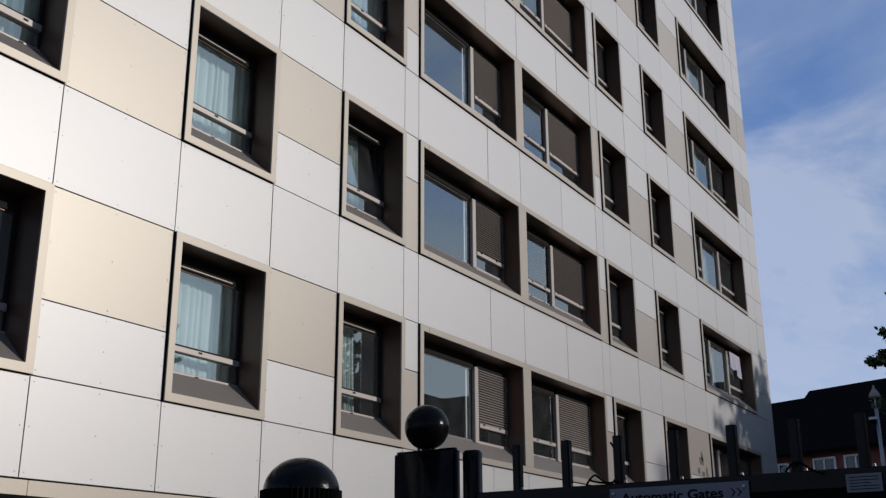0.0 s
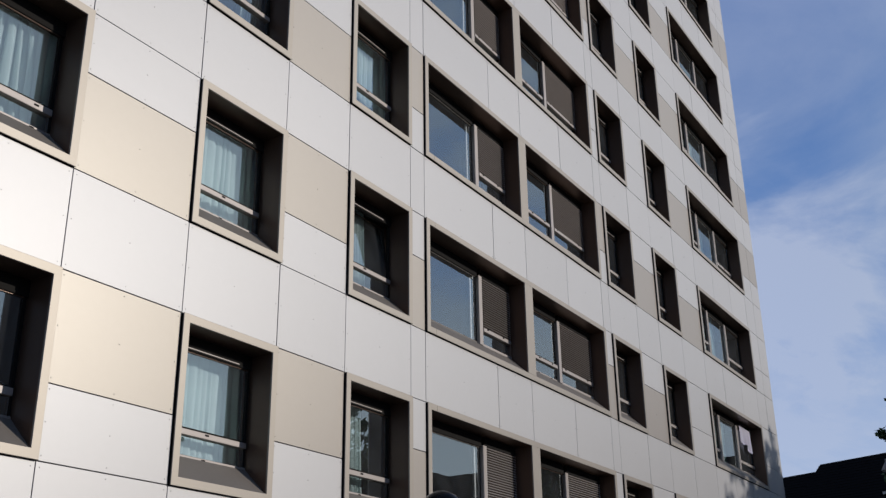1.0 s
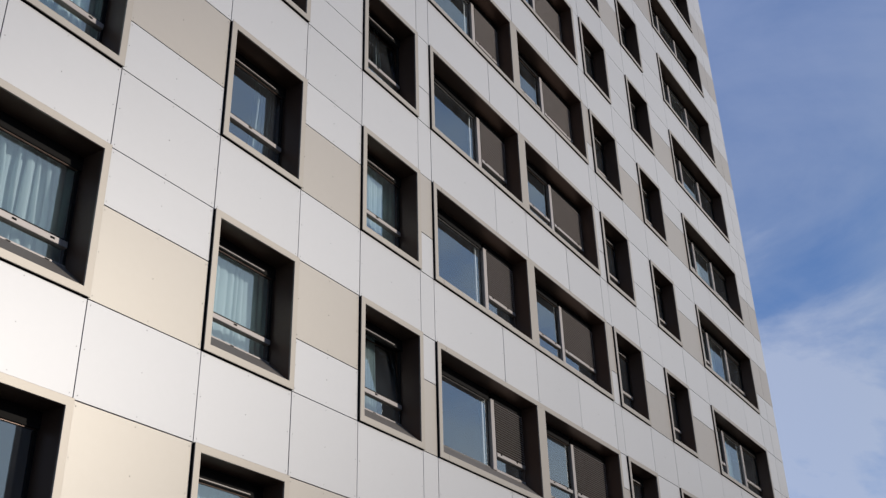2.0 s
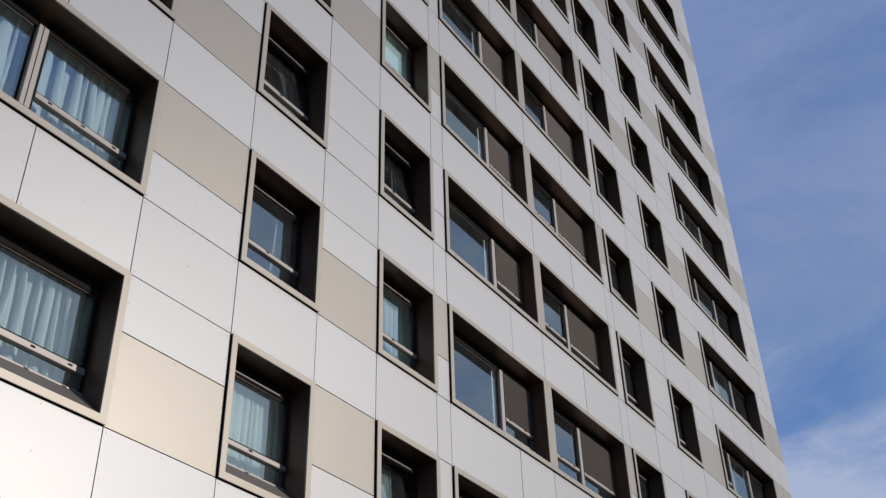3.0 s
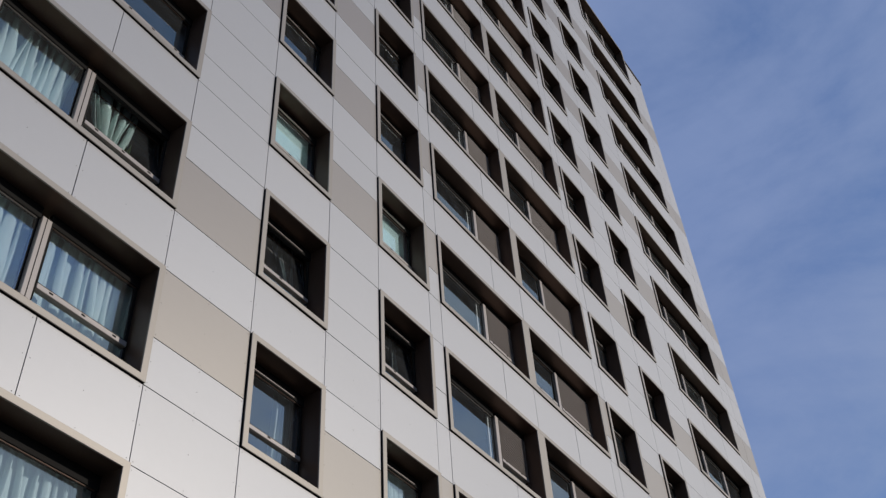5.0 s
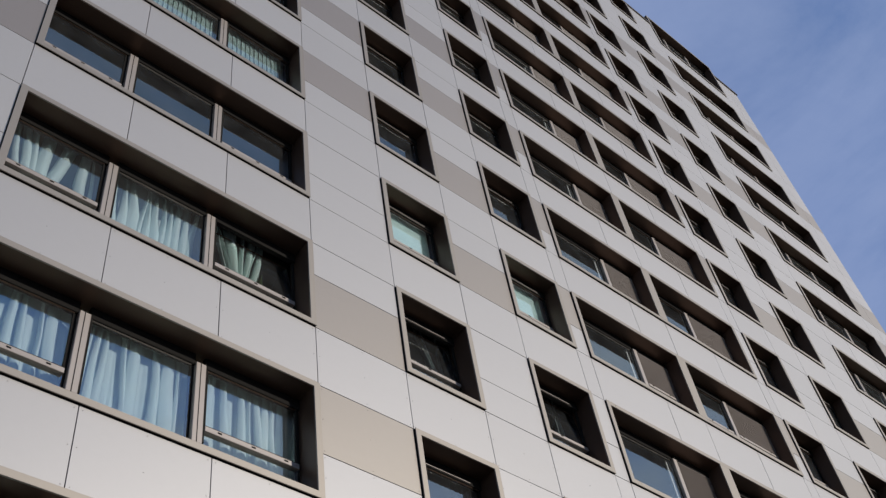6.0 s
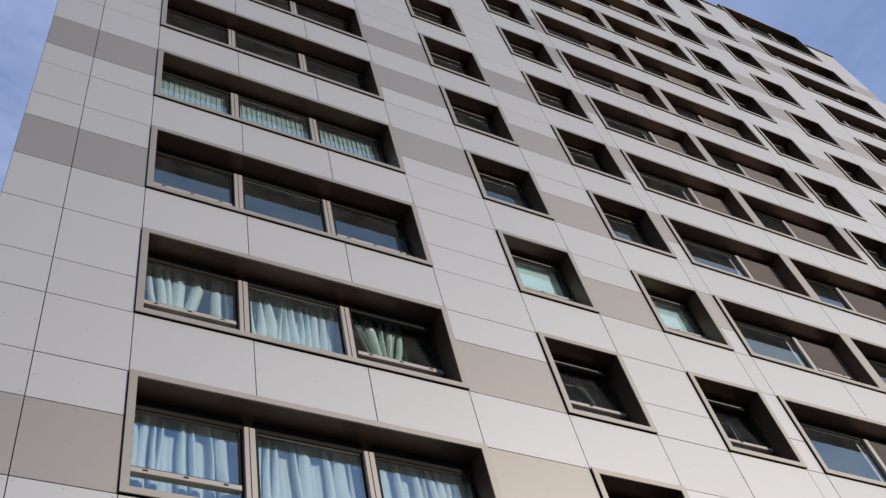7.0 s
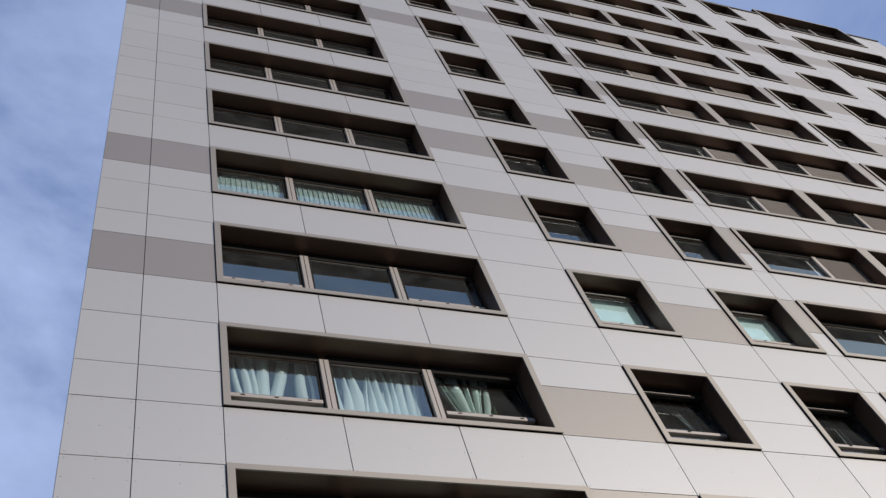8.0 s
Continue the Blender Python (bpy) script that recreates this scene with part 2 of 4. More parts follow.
M = {
    "white": material("white_panel", (0.390, 0.371, 0.366), rough=0.49, spec=0.4, coat=0.22, flake=(0.480, 0.462, 0.442, 0.370), var=0.03, grain=14, patch=0.35, per_piece=0.05, bump=0.01, bump_scale=3),
    "beige": material("champagne_panel", (0.213, 0.181, 0.187), rough=0.47, coat=0.5, flake=(0.425, 0.378, 0.300, 0.39), var=0.04, grain=14, patch=0.4, per_piece=0.04, bump=0.01, bump_scale=3),
    "white_far": material("white_panel_upper", (0.390, 0.371, 0.366), rough=0.49, spec=0.4, coat=0.22, flake=(0.480, 0.462, 0.442, 0.370), var=0.03, grain=14, patch=0.35, per_piece=0.05, island=True),
    "beige_far": material("champagne_panel_upper", (0.213, 0.181, 0.187), rough=0.47, coat=0.5, flake=(0.425, 0.378, 0.300, 0.39), var=0.04, grain=14, patch=0.4, per_piece=0.04, island=True),
    "bronze": material("anodised_surround", (0.220, 0.193, 0.182), rough=0.48, flake=(0.44, 0.384, 0.305, 0.37), var=0.07, grain=30, patch=1.2),
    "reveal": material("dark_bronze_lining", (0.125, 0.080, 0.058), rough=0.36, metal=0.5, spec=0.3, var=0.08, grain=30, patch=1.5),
    "sill": material("weathered_sill", (0.172, 0.146, 0.122), rough=0.55, var=0.12, grain=25, patch=2.5),
    "sash": material("bronze_sash", (0.355, 0.31, 0.278), rough=0.5, metal=0.35, var=0.06, grain=40, patch=2),
    "louvre": material("louvre_bronze", (0.34, 0.295, 0.265), rough=0.45, var=0.06, grain=40, patch=2),
    # rubber black, also painted on recessed parts and edge returns for their shade
    "gasket": material("rubber_and_shade_black", (0.02, 0.018, 0.016), rough=0.8, spec=0.08, var=0.1),
    "backing": material("dark_backing", (0.035, 0.034, 0.033), rough=0.9, var=0.2),
    "glass": glass_material("double_glazing", (0.78, 0.84, 0.86), ior=3.7, wave=0.012, dust=0.035),
    "clear": glass_material("clear_inner_face", (0.97, 0.98, 0.98), ior=1.0),
    # plaster darkened so that the rooms behind the glass look unlit
    "room": material("dim_room_plaster", (0.13, 0.135, 0.13), rough=0.9, var=0.08),
    "curtain": material("pale_blue_curtain", (0.53, 0.61, 0.605), rough=0.95, spec=0.1, var=0.06, grain=60, patch=2, bump=0.1, bump_scale=200),
    "green_curtain": material("pale_green_curtain", (0.50, 0.60, 0.57), rough=0.95, spec=0.1, var=0.06, grain=60, patch=2),
    "blind": material("pale_green_blind", (0.56, 0.68, 0.67), rough=0.8, spec=0.2, var=0.05, grain=40, patch=2),
    # brown that stands in for a small cast shadow on the cladding
    "grime": material("brown_shadow_smear", (0.10, 0.08, 0.06), rough=0.8, var=0.35, grain=30, patch=9),
    "cap": material("dark_roof_cap", (0.11, 0.09, 0.078), rough=0.5, var=0.1),
    "rivet": material("rivet_head", (0.20, 0.19, 0.18), rough=0.5, metal=0.3, var=0.05),
    "concrete": material("concrete", (0.32, 0.31, 0.29), rough=0.9, var=0.15, grain=20, patch=0.6, bump=0.2),
    "black": material("black_gloss_paint", (0.004, 0.004, 0.0045), rough=0.20, spec=0.09, var=0.25, grain=25, patch=3, bump=0.14, bump_scale=45),
    "matt_black": material("matt_black_plastic", (0.002, 0.002, 0.002), rough=0.6, spec=0.03, var=0.2),
    # white board, its shade put into a dark grey base
    "sign": material("shaded_sign_board", (0.11, 0.11, 0.13), rough=0.5, var=0.08, grain=20, patch=5),
    "ink": material("black_lettering", (0.004, 0.004, 0.005), rough=0.7, spec=0.03, var=0.1),
    "brick": material("red_brickwork", (0.23, 0.075, 0.055), rough=0.9, var=0.25, grain=8, patch=0.7, bump=0.2),
    "slate": material("dark_slate", (0.010, 0.009, 0.009), rough=0.95, spec=0.03, var=0.2, grain=6, patch=0.5, per_piece=0.06, island=True),
    "upvc": material("white_window_frame", (0.75, 0.75, 0.75), rough=0.4, var=0.04),
    "house_glass": glass_material("house_glazing", (0.3, 0.32, 0.33), ior=1.6),
    "galvanised": material("galvanised_steel", (0.36, 0.37, 0.38), rough=0.45, metal=0.7, var=0.15, grain=15, patch=2),
    "bark": material("bark", (0.09, 0.07, 0.05), rough=0.95, var=0.3, grain=25, patch=3, bump=0.5),
    "leaf": material("leaf", (0.055, 0.085, 0.03), rough=0.7, spec=0.3, var=0.3, grain=10, patch=1.5, per_piece=0.3, island=True),
    "render_wall": material("grey_render", (0.30, 0.28, 0.26), rough=0.9, var=0.12, grain=10, patch=0.4),
    "cloth": material("lilac_white_cloth", (0.74, 0.70, 0.77), rough=0.95, spec=0.1, var=0.1, grain=30, patch=5),
    "paving": material("paving", (0.16, 0.155, 0.15), rough=0.9, var=0.2, grain=20, patch=0.5, per_piece=0.1, bump=0.2),
    "asphalt": material("asphalt", (0.05, 0.05, 0.052), rough=0.9, var=0.25, grain=60, patch=0.4, bump=0.3),
}


# ---- mesh helpers ----
def box(bm, x0, x1, y0, y1, z0, z1):
    v = [bm.verts.new((x, y, z)) for x in (x0, x1) for y in (y0, y1) for z in (z0, z1)]
    for f in ((0, 1, 3, 2), (4, 6, 7, 5), (0, 4, 5, 1), (2, 3, 7, 6), (0, 2, 6, 4), (1, 5, 7, 3)):
        bm.faces.new([v[i] for i in f])
    return v


def mesh_of(name, bm, mat, smooth=False):
    bmesh.ops.recalc_face_normals(bm, faces=bm.faces)
    me = bpy.data.meshes.new(name)
    bm.to_mesh(me)
    bm.free()
    me.materials.append(mat)
    if smooth:
        for p in me.polygons:
            p.use_smooth = True
    return me


def part(name, bm, mat, parent=None, label="", smooth=False):
    ob = new(name, mesh_of(name, bm, mat, smooth))
    ob.parent = parent
    if label:
        ob["label"] = label
    return ob


def box_part(name, dims, mat, parent=None, label="", bevel=0.0, segments=1):
    bm = bmesh.new()
    box(bm, *dims)
    if bevel:
        bmesh.ops.bevel(bm, geom=bm.edges[:], offset=bevel, segments=segments, affect="EDGES")
    return part(name, bm, mat, parent, label, smooth=segments > 2)


def thing(name, at, label, category, group="", kind=""):
    e = new(name)
    e.empty_display_size = 0.2
    e.location = at
    return tagged(e, label, category, group, kind)


# ---- the plan of the facade: x along it, y into it, z up ----
STOREY, BASE, WIN_H = 2.70, 0.62, 1.709        # storey height; sill line of the ground storey; height of a window surround
TOP = 14                                       # last storey
FACE = 0.036                                   # cladding face, behind the surrounds' front
X_LEFT, X_RIGHT = -7.44, 22.72
N_X = (0.0, 2.711, 11.20, 13.898)
N_W = 1.452
W_X = (-5.758, 16.85)
W_W = 4.263
D_X, D_W = 4.528, 6.315
CLAD_BOTTOM = BASE + 1.85
ROOF = BASE + TOP * STOREY + 1.66
TALL = 2.42                                    # the wide windows of the last storey rise above the roof edge
SPLIT_LOW, SPLIT_HIGH = 0.668, 1.035           # where the band beside a window is divided
GLASS_Y = 0.33
EDGE = 0.09


def zk(k):
    return BASE + k * STOREY


# ---- windows ----
def surround(w, parent, posts=(), h=WIN_H):
    """Projecting metal surround with its deep lining, and the sloping sill of each bay."""
    e = EDGE
    bm = bmesh.new()

    def ring(y, x0, x1, z0, z1):
        return [bm.verts.new(p) for p in ((x0, y, z0), (x1, y, z0), (x1, y, z1), (x0, y, z1))]

    rows = [ring(0.010, 0, w, 0, h), ring(0.003, 0, w, 0, h), ring(0, 0.003, w - 0.003, 0.003, h - 0.003),
            ring(0, e - 0.003, w - e + 0.003, e - 0.003, h - e + 0.003), ring(0.003, e, w - e, e, h - e), ring(0.02, e, w - e, e, h - e)]
    for a, b in zip(rows, rows[1:]):
        for i in range(4):
            bm.faces.new((a[i], a[(i + 1) % 4], b[(i + 1) % 4], b[i]))
    for p0, p1 in posts:
        box(bm, p0, p1, 0.0, 0.02, e, h - e)
    part("surround", bm, M["bronze"], parent, "projecting champagne-bronze metal surround")
    # the return's unlit sides and shadow line are put into its black colour
    bm = bmesh.new()
    c = 0.006
    rows = [ring(0.010, 0, w, 0, h), ring(0.010, c, w - c, c, h - c), ring(0.10, c, w - c, c, h - c), ring(0.10, e - 0.03, w - e + 0.03, e - 0.03, h - e + 0.03)]
    for a, b in zip(rows, rows[1:]):
        for i in range(4):
            bm.faces.new((a[i], a[(i + 1) % 4], b[(i + 1) % 4], b[i]))
    part("edge_return", bm, M["gasket"], parent, "edge return behind the surround, blackened for its shade")
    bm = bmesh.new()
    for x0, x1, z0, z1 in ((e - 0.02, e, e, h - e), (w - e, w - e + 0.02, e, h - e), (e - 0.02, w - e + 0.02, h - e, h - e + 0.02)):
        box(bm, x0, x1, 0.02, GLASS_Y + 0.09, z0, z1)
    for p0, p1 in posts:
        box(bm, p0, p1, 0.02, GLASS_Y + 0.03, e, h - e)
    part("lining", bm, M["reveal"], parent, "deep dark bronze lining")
    cuts = [e] + [v for p in posts for v in p] + [w - e]
    for x0, x1 in zip(cuts[::2], cuts[1::2]):
        bm = bmesh.new()
        prof = ((0.02, e - 0.03), (0.004, e), (0.03, e + 0.012), (GLASS_Y - 0.02, 0.366), (GLASS_Y - 0.02, e - 0.03))
        ends = [[bm.verts.new((x, y, z)) for y, z in prof] for x in (x0 + 0.001, x1 - 0.001)]
        for i in range(5):
            bm.faces.new((ends[0][i], ends[0][(i + 1) % 5], ends[1][(i + 1) % 5], ends[1][i]))
        bm.faces.new(ends[0][::-1])
        bm.faces.new(ends[1])
        part("sill", bm, M["sill"], parent, "sloping grey-brown metal sill")


Z0, ZT0, ZT1 = 0.345, 0.585, 0.645               # foot of the glazing; the transom
Z_HEAD = WIN_H - EDGE - 0.135


def bar(name, x0, x1, z0, z1, parent, y0=GLASS_Y - 0.035, y1=GLASS_Y + 0.035, mat="sash"):
    return box_part(name, (x0, x1, y0, y1, z0, z1), M[mat], parent, bevel=0.004)


def pane(x0, x1, z0, z1, parent):
    ob = box_part("pane", (x0, x1, GLASS_Y - 0.003, GLASS_Y + 0.003, z0, z1), M["glass"], parent)
    return clear_back(ob)


def clear_back(ob, side=-1):
    """The outer face carries the coating that mirrors; the others stay clear."""
    ob.data.materials.append(M["clear"])
    for p in ob.data.polygons:
        p.material_index = 0 if p.normal.y * side > 0.5 else 1
    ob.visible_shadow = False
    return ob


def sash_frame(x0, x1, z0, z1, parent):
    """Slim metal edge of an opening light."""
    bm = bmesh.new()
    t, y0, y1 = 0.016, GLASS_Y - 0.018, GLASS_Y - 0.003
    for a, b, c, d in ((x0, x0 + t, z0, z1 - t), (x1 - t, x1, z0, z1 - t)):
        box(bm, a, b, y0, y1, c, d)
    part("sash_frame", bm, M["gasket"], parent, "slim dark edge of the opening light")
    bm = bmesh.new()
    box(bm, x0, x1, y0, y1, z1 - 0.009, z1)
    part("sash_top", bm, M["reveal"], parent)


def light_bay(x0, x1, parent, transom=True, vent=True, Z1=Z_HEAD, ZT0=ZT0, ZT1=ZT1, catches=3):
    """One glazed bay between x0 and x1: frame, panes, transom with its drain slots."""
    f = 0.035
    bar("bottom_rail", x0, x1, Z0, Z0 + 0.045, parent, GLASS_Y - 0.015, mat="sash" if transom else "sill")
    # head and stiles coloured black to carry the recess's shade
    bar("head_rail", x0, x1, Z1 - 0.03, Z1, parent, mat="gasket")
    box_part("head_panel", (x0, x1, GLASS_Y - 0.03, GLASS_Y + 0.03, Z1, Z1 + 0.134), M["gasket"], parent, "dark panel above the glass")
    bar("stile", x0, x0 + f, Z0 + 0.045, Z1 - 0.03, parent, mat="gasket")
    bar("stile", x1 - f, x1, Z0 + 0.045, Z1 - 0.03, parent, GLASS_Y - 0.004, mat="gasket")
    if transom:
        t = bar("transom", x0 + f, x1 - f, ZT0, ZT1, parent, GLASS_Y - 0.045)
        n = catches
        for i in range(n):
            cx = x0 + (x1 - x0) * (i + 0.5) / n
            box_part("catch", (cx - 0.025, cx + 0.025, GLASS_Y - 0.050, GLASS_Y - 0.044, ZT0 + 0.030, ZT0 + 0.048), M["gasket"], t)
            box_part("catch", (cx - 0.025, cx + 0.025, GLASS_Y - 0.021, GLASS_Y - 0.014, Z0 + 0.015, Z0 + 0.033), M["gasket"], t)
        box_part("gasket", (x0 + f, x1 - f, GLASS_Y - 0.03, GLASS_Y - 0.004, ZT1, ZT1 + 0.02), M["gasket"], t)
        pane(x0 + f, x1 - f, Z0 + 0.045, ZT0, parent)
        pane(x0 + f, x1 - f, ZT1, Z1 - 0.03, parent)
        sash_frame(x0 + f, x1 - f, ZT1 + 0.02, Z1 - 0.03, parent)
    else:
        pane(x0 + f, x1 - f, Z0 + 0.045, Z1 - 0.03, parent)
        bar("glazing_bead", x0 + f, x1 - f, Z1 - 0.042, Z1 - 0.03, parent, GLASS_Y - 0.016, GLASS_Y - 0.003, "sill")
    if vent:
        bar("trickle_vent", x0 + 0.02, x1 - 0.22, Z1 - 0.014, Z1 + 0.002, parent, GLASS_Y - 0.055, GLASS_Y - 0.03)


def louvre_bay(x0, x1, parent, Z1=Z_HEAD):
    """A slatted ventilation panel over a small pane."""
    f = 0.035
    bar("bottom_rail", x0, x1, Z0, Z0 + 0.045, parent)
    bar("stile", x0, x0 + f, Z0 + 0.045, Z1, parent, mat="reveal")
    bar("stile", x1 - f, x1, Z0 + 0.045, Z1, parent, mat="reveal")
    t = bar("transom", x0 + f, x1 - f, ZT0, ZT1, parent, GLASS_Y - 0.055)
    for cx in (x0 + 0.16, x1 - 0.3):
        box_part("catch", (cx - 0.02, cx + 0.02, GLASS_Y - 0.060, GLASS_Y - 0.054, ZT0 + 0.04, ZT0 + 0.065), M["gasket"], t)
    pane(x0 + f, x1 - f, Z0 + 0.045, ZT0, parent)
    lp = box_part("louvre_panel", (x0 + f, x1 - f, GLASS_Y, GLASS_Y + 0.02, ZT1, Z1), M["reveal"], parent, "slatted bronze louvre panel")
    # black here too, for the shade under the soffit
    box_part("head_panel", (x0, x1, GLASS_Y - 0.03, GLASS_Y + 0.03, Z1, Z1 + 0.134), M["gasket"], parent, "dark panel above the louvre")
    n = 22
    step = (Z1 - ZT1) / n
    bm = bmesh.new()
    prof = ((-0.045, 0.002), (-0.052, 0.010), (-0.012, step * 0.92), (0.0, step * 0.80))
    ends = [[bm.verts.new((x, y, z)) for y, z in prof] for x in (x0 + f, x1 - f)]
    for i in range(4):
        bm.faces.new((ends[0][i], ends[0][(i + 1) % 4], ends[1][(i + 1) % 4], ends[1][i]))
    me = mesh_of("slat", bm, M["louvre"])
    for i in range(n):
        s = new("slat", me)
        s.parent = lp
        s.location = (0, GLASS_Y, ZT1 + i * step)


def narrow_window():
    w = thing("casement_window", (0, 0, 0), "single casement window in a deep projecting bronze surround", "window", "tower windows")
    surround(N_W, w)
    light_bay(EDGE, N_W - EDGE, w, catches=1)
    return w


def wide_window(h=WIN_H):
    w = thing("three_light_window", (0, 0, 0), "three-light window in a deep projecting bronze surround", "window", "tower windows")
    surround(W_W, w, h=h)
    Z1 = h - EDGE - 0.135
    a, b = 1.325, 2.743
    for x in (a, b):
        box_part("mullion", (x, x + 0.13, GLASS_Y - 0.06, GLASS_Y + 0.04, 0.345, Z1), M["sash"], w, bevel=0.006)
        box_part("mullion_groove", (x + 0.055, x + 0.065, GLASS_Y - 0.0625, GLASS_Y - 0.059, 0.345, Z1), M["gasket"], w)
    light_bay(EDGE, a, w, True, False, Z1, 0.555, 0.625)
    light_bay(a + 0.13, b, w, False, False, Z1)
    light_bay(b + 0.13, W_W - EDGE, w, True, False, Z1, 0.555, 0.625)
    return w


def double_window():
    w = thing("louvred_window", (0, 0, 0), "paired window with slatted louvres in a projecting bronze surround", "window", "tower windows")
    p0, p1 = 7.53 - D_X, 7.80 - D_X
    surround(D_W, w, ((p0, p1),))
    m1, m2 = 6.46 - D_X, 9.26 - D_X
    for x in (m1, m2):
        box_part("mullion", (x, x + 0.11, GLASS_Y - 0.06, GLASS_Y + 0.04, 0.345, Z_HEAD), M["sash"], w, bevel=0.006)
    light_bay(EDGE, m1, w, False, False)
    box_part("inner_stile", (m1 - 0.11, m1 - 0.07, GLASS_Y + 0.04, GLASS_Y + 0.07, 0.345, Z_HEAD), M["upvc"], w, "white inner blind track")
    for z in (0.012, WIN_H - EDGE + 0.006):
        box_part("seam", (0.225, 0.229, -0.0006, 0.004, z, z + 0.072), M["gasket"], w)
    louvre_bay(m1 + 0.11, p0, w)
    light_bay(p1, m2, w, True, False)
    louvre_bay(m2 + 0.11, D_W - EDGE, w)
    return w


for make, xs, tall in ((narrow_window, N_X, False), (wide_window, W_X, True), (double_window, (D_X,), False)):
    first = None
    for k in range(1, TOP + 1):
        if tall and k == TOP:
            break
        for x in xs:
            m = Matrix.Translation((x, 0, zk(k)))
            if first is None:
                first = make()
                first.matrix_basis = m
            else:
                copy_thing(first, m)


def open_pane(x, k, lo, tilt):
    """Tilts a window's opening light inwards at its head."""
    for ob in list(scene.objects):
        if ob.parent is None and "window" in ob.name and (ob.matrix_basis.translation - Vector((x, 0, zk(k)))).length < 0.01:
            for c in ob.children:
                zs = [v.co.z for v in c.data.vertices]
                if c.name.startswith(("pane", "sash_")) and max(zs) > 1.0 and min(v.co.x for v in c.data.vertices) > lo:
                    pivot = Matrix.Translation((0, GLASS_Y, ZT1))
                    c.matrix_basis = pivot @ Matrix.Rotation(radians(-tilt), 4, "X") @ pivot.inverted()


for x, k, lo, tilt in ((W_X[0], 4, 2.7, 10), (N_X[0], 4, 0, 8), (N_X[1], 4, 0, 8), (N_X[1], 2, 0, 8)):
    open_pane(x, k, lo, tilt)
first = wide_window(TALL)
first["label"] = "tall three-light window rising above the roof edge"
first.matrix_basis = Matrix.Translation((W_X[0], 0, zk(TOP)))
copy_thing(first, Matrix.Translation((W_X[1], 0, zk(TOP))))


# ---- the tower's walls, slabs and roof ----
def wall_front():
    """Dark backing wall behind the cladding, with the openings left out."""
    bm = bmesh.new()
    y0, y1 = FACE + 0.03, 0.40
    spans = sorted([(x, x + N_W) for x in N_X] + [(x, x + W_W) for x in W_X] + [(D_X, D_X + D_W)])
    for k in range(0, TOP + 1):
        lo = zk(k) + WIN_H - 0.01
        hi = zk(k + 1) + 0.01 if k < TOP else ROOF
        if k == 0:
            lo = CLAD_BOTTOM
        if hi > lo:
            box(bm, X_LEFT + 0.02, X_RIGHT - 0.02, y0, y1, lo, hi)
        if k:
            x = X_LEFT + 0.02
            top = min(lo, ROOF)
            for a, b in spans + [(X_RIGHT - 0.02, 0)]:
                box(bm, x, a + 0.01 if b else a, y0, y1, zk(k) + 0.01, top)
                x = b - 0.01
    ob = part("wall_front", bm, M["backing"])
    return tagged(ob, "tower wall clad in white and champagne metal panels", "wall", kind="structure")


wall = wall_front()


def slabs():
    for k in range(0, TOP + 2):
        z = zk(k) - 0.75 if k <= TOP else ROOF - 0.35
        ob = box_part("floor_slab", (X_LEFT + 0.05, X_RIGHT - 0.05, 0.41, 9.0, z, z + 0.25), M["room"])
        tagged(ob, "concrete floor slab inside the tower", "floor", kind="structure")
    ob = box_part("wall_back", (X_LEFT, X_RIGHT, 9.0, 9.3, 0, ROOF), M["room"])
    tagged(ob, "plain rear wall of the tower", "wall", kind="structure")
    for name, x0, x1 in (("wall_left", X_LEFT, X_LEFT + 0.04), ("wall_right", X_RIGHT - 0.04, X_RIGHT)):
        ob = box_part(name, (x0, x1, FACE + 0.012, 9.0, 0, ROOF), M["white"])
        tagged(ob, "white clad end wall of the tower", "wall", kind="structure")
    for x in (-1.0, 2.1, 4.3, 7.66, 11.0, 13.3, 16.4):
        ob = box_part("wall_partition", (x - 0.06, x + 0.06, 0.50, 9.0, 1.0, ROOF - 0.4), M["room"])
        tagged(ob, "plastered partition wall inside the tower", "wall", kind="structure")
    ob = box_part("wall_ground_storey", (X_LEFT + 0.3, X_RIGHT - 0.3, 0.9, 1.1, 0, CLAD_BOTTOM), M["backing"])
    tagged(ob, "dark recessed ground-storey wall under the cladding", "wall", kind="structure")
    bm = bmesh.new()
    n = 10
    for i in range(n):
        a = X_LEFT + (X_RIGHT - X_LEFT) * i / n
        box(bm, a + 0.003, a + (X_RIGHT - X_LEFT) / n - 0.003, 0.02, 0.9, CLAD_BOTTOM - 0.135, CLAD_BOTTOM - 0.012)
    ob = part("trim_base", bm, M["bronze"])
    tagged(ob, "champagne metal trim along the foot of the cladding", "trim", kind="structure")
    for a, b in ((X_LEFT - 0.02, W_X[0]), (W_X[0] + W_W, W_X[1]), (W_X[1] + W_W, X_RIGHT + 0.02)):
        ob = box_part("roof_cap", (a, b, FACE - 0.05, 0.5, ROOF, ROOF + 0.09), M["cap"], bevel=0.01)
        tagged(ob, "dark metal capping along the roof edge", "trim", kind="structure")


slabs()


def dormer(x):
    """Box behind a tall window where it stands above the roof."""
    bm = bmesh.new()
    z = zk(TOP) + TALL
    box(bm, x, x + 0.12, 0.42, 4.0, ROOF - 0.1, z - 0.066)
    box(bm, x + W_W - 0.12, x + W_W, 0.42, 4.0, ROOF - 0.1, z - 0.066)
    box(bm, x + 0.12, x + W_W - 0.12, 3.85, 4.0, ROOF - 0.1, z - 0.066)
    box(bm, x, x + W_W, 0.11, 4.0, z - 0.066, z - 0.004)
    tagged(part("roof_dormer", bm, M["cap"]), "dark boxed roof behind a tall window", "roof", kind="structure")


